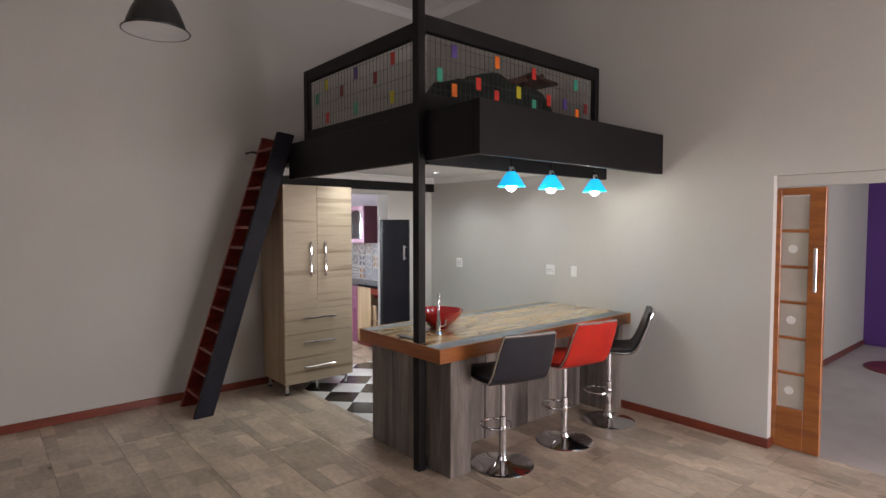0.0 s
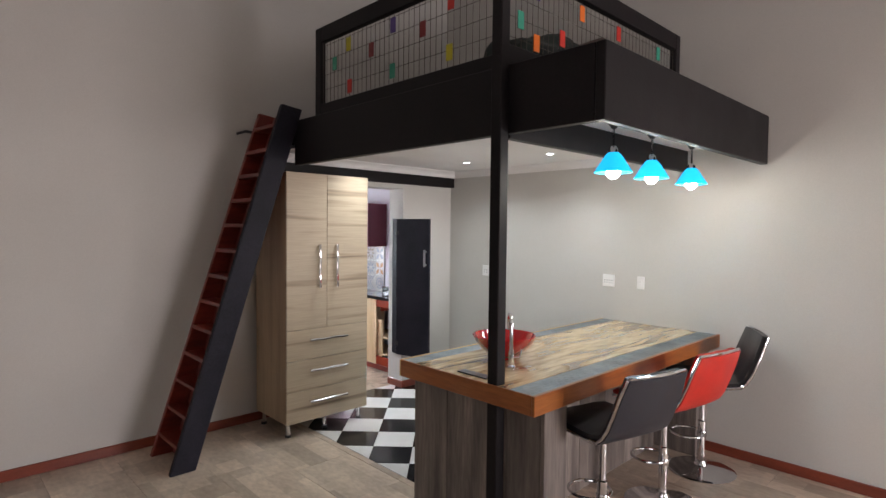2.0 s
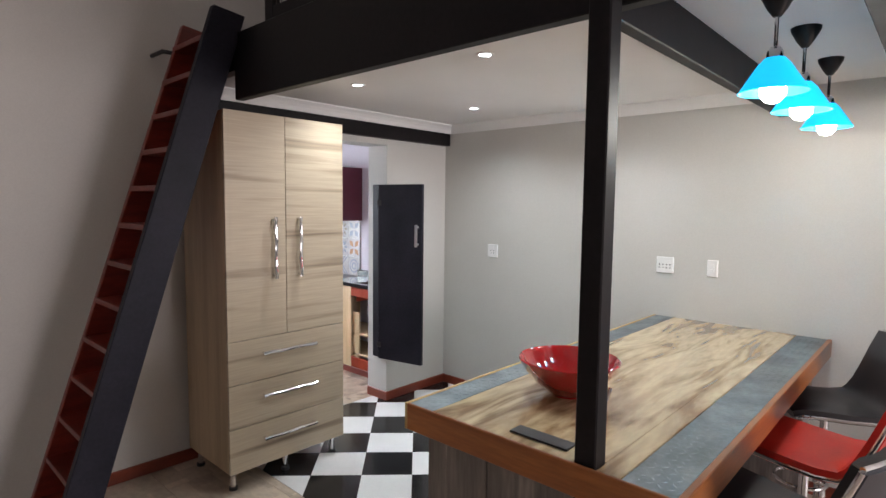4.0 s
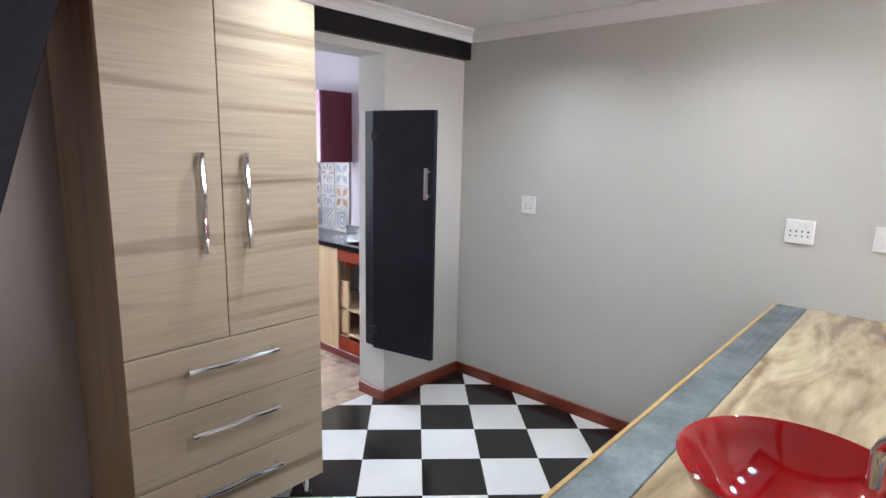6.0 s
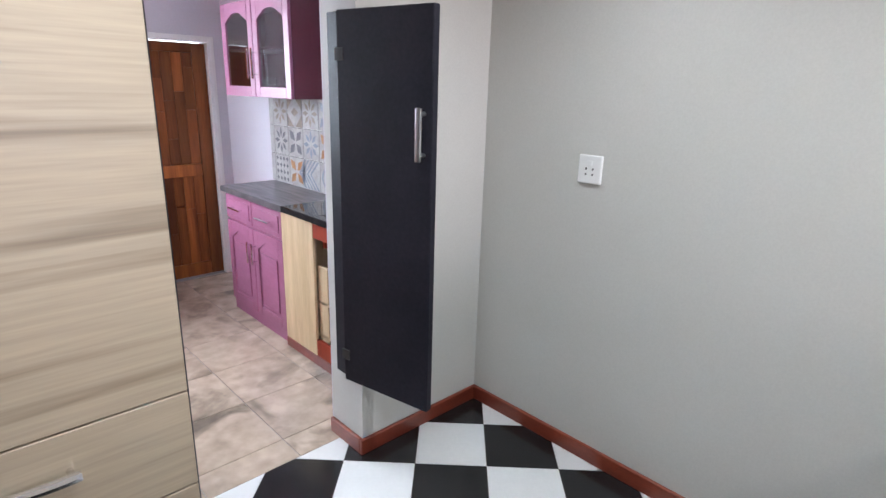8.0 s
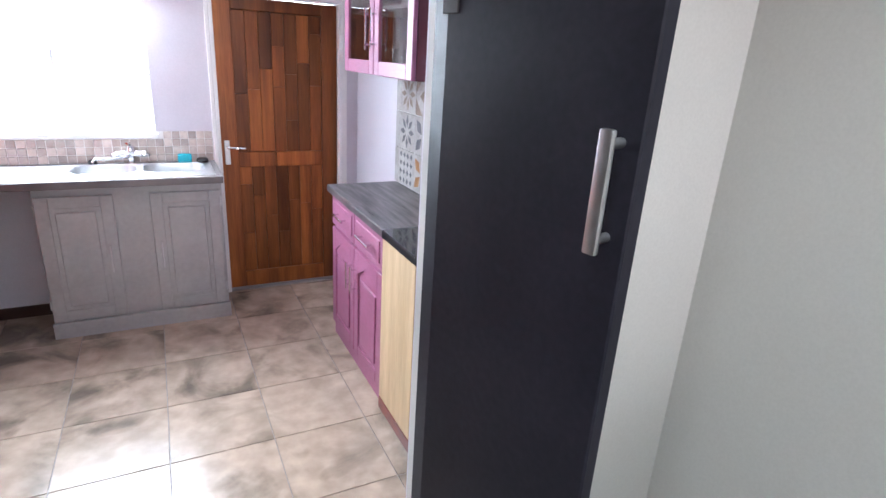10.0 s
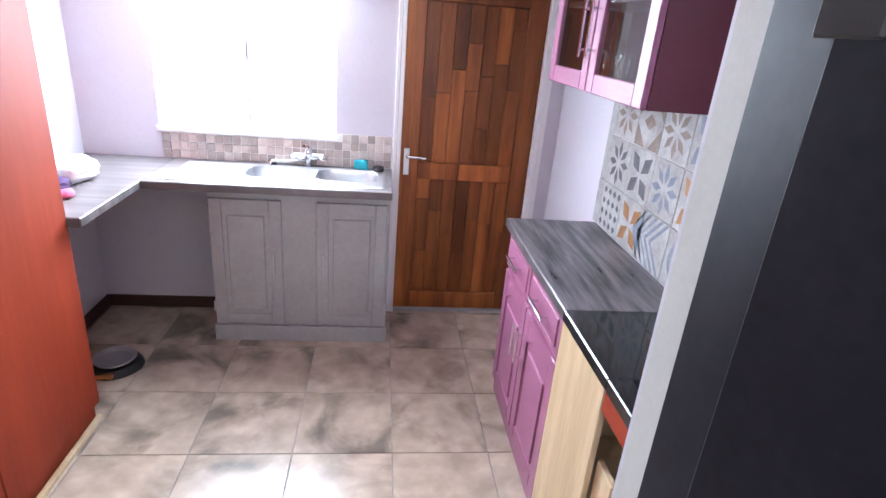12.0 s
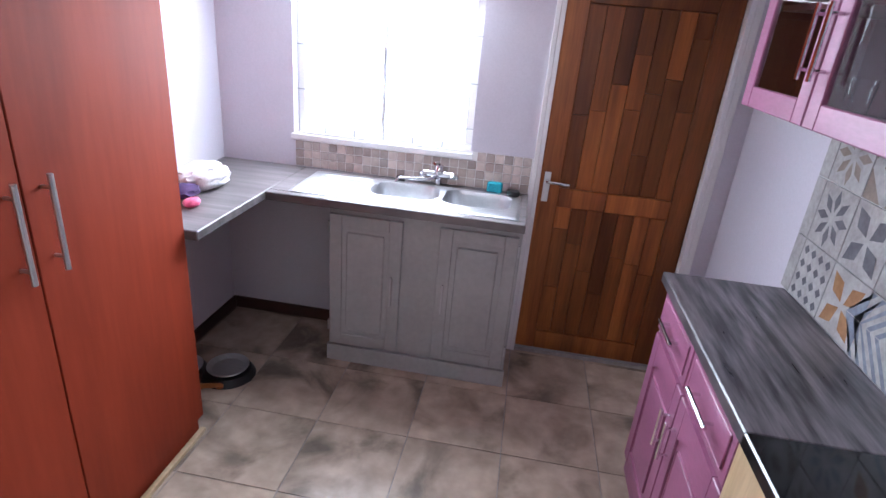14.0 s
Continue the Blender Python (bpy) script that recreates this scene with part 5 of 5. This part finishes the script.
# ---- floor pieces ----
def clipped(poly, x0, x1, y0, y1):
    for axis, lim, keep in ((0, x0, 1), (0, x1, -1), (1, y0, 1), (1, y1, -1)):
        out = []
        for i in range(len(poly)):
            a, b = poly[i - 1], poly[i]
            da, db = (a[axis] - lim) * keep, (b[axis] - lim) * keep
            if (da >= 0) != (db >= 0):
                t = da / (da - db)
                out.append((a[0] + t * (b[0] - a[0]), a[1] + t * (b[1] - a[1])))
            if db >= 0:
                out.append(b)
        poly = out
        if len(poly) < 3:
            return []
    return poly


def area(p):
    return abs(sum(p[i - 1][0] * p[i][1] - p[i][0] * p[i - 1][1] for i in range(len(p)))) / 2


# black and white tiles laid diagonally under the loft
side = 0.308
c45 = math.sqrt(0.5)
ox, oy = 4.338, 5.918
check = new("checkered_floor")
tagged(check, "black and white checkered tiles laid diagonally under the loft", "", "", "structure")
me_full = {0: mesh_of("tile", prism([(side / 2 * sx - 0.0012 * sx, side / 2 * sy - 0.0012 * sy) for sx, sy in ((-1, -1), (1, -1), (1, 1), (-1, 1))], -0.0025, 0.0015), TILE_W),
           1: mesh_of("tile", prism([(side / 2 * sx - 0.0012 * sx, side / 2 * sy - 0.0012 * sy) for sx, sy in ((-1, -1), (1, -1), (1, 1), (-1, 1))], -0.0025, 0.0015), TILE_B)}
LIM = (3.085, EAST - 0.012, 4.38, 6.50)
for i in range(-9, 10):
    for j in range(-9, 10):
        cx = ox + ((i + 0.5) - (j + 0.5)) * side * c45
        cy = oy + ((i + 0.5) + (j + 0.5)) * side * c45
        g = side / 2 - 0.0012
        poly = [(cx + (a - b) * c45, cy + (a + b) * c45) for a, b in ((-g, -g), (g, -g), (g, g), (-g, g))]
        cut = clipped(poly, *LIM)
        if not cut or area(cut) < 0.0008:
            continue
        col = (i + j) % 2
        if area(cut) > area(poly) * 0.999:
            piece("tile", me_full[col], check, pose(cx, cy, 0, 0, 0, 45))
        else:
            piece("tile", mesh_of("tile", prism([(x - cx, y - cy) for x, y in cut], -0.0025, 0.0015), (TILE_W, TILE_B)[col]), check, pose(cx, cy, 0))

# marble-print tiles of the kitchen
kt = 0.398
kx, ky = 4.215, 8.252
kme = mesh_of("tile", box(-kt / 2 + 0.002, kt / 2 - 0.002, -kt / 2 + 0.002, kt / 2 - 0.002, -0.003, 0.0015, 0.001), MARBLE)
for i in range(-5, 4):
    for j in range(-6, 4):
        x0, x1, y0, y1 = kx + i * kt, kx + (i + 1) * kt, ky + j * kt, ky + (j + 1) * kt
        a0_, a1_, b0_, b1_ = max(x0, KWEST), min(x1, KEAST), max(y0, 6.503), min(y1, KNORTH)
        if a1_ - a0_ < 0.02 or b1_ - b0_ < 0.02:
            continue
        cx, cy = (x0 + x1) / 2, (y0 + y1) / 2
        if (a0_, a1_, b0_, b1_) == (x0, x1, y0, y1):
            piece("tile", kme, floor_kitchen, pose(cx, cy, 0))
        else:
            piece("tile", mesh_of("tile", box(a0_ - cx + 0.002, a1_ - cx - 0.002, b0_ - cy + 0.002, b1_ - cy - 0.002, -0.003, 0.0015, 0.001), MARBLE), floor_kitchen, pose(cx, cy, 0))

# wood-print tiles of the large room
tw, tl = 0.44, 0.88
fme = mesh_of("tile", box(-tw / 2 + 0.0012, tw / 2 - 0.0012, -tl / 2 + 0.0012, tl / 2 - 0.0012, -0.004, 0.0, 0.0008), FLOOR)
for i in range(-10, 13):
    x0, x1 = 0.83 + i * tw, 0.83 + (i + 1) * tw
    for j in range(-5, 10):
        y0 = j * tl + (0.3 if i % 2 else 0.0)
        y1 = y0 + tl
        for lim in ((WEST, LIM[0] - 0.002, SOUTH, BACK), (LIM[0] - 0.002, EAST + 0.12, SOUTH, LIM[2] - 0.002)):
            cut = clipped([(x0, y0), (x1, y0), (x1, y1), (x0, y1)], *lim)
            if not cut or area(cut) < 0.002:
                continue
            xs, ys = [p[0] for p in cut], [p[1] for p in cut]
            cx, cy = (x0 + x1) / 2, (y0 + y1) / 2
            if area(cut) > tw * tl * 0.999:
                piece("tile", fme, floor, pose(cx, cy, 0))
            else:
                piece("tile", mesh_of("tile", box(min(xs) - cx + 0.0012, max(xs) - cx - 0.0012, min(ys) - cy + 0.0012, max(ys) - cy - 0.0012, -0.004, 0.0, 0.0008), FLOOR), floor, pose(cx, cy, 0))
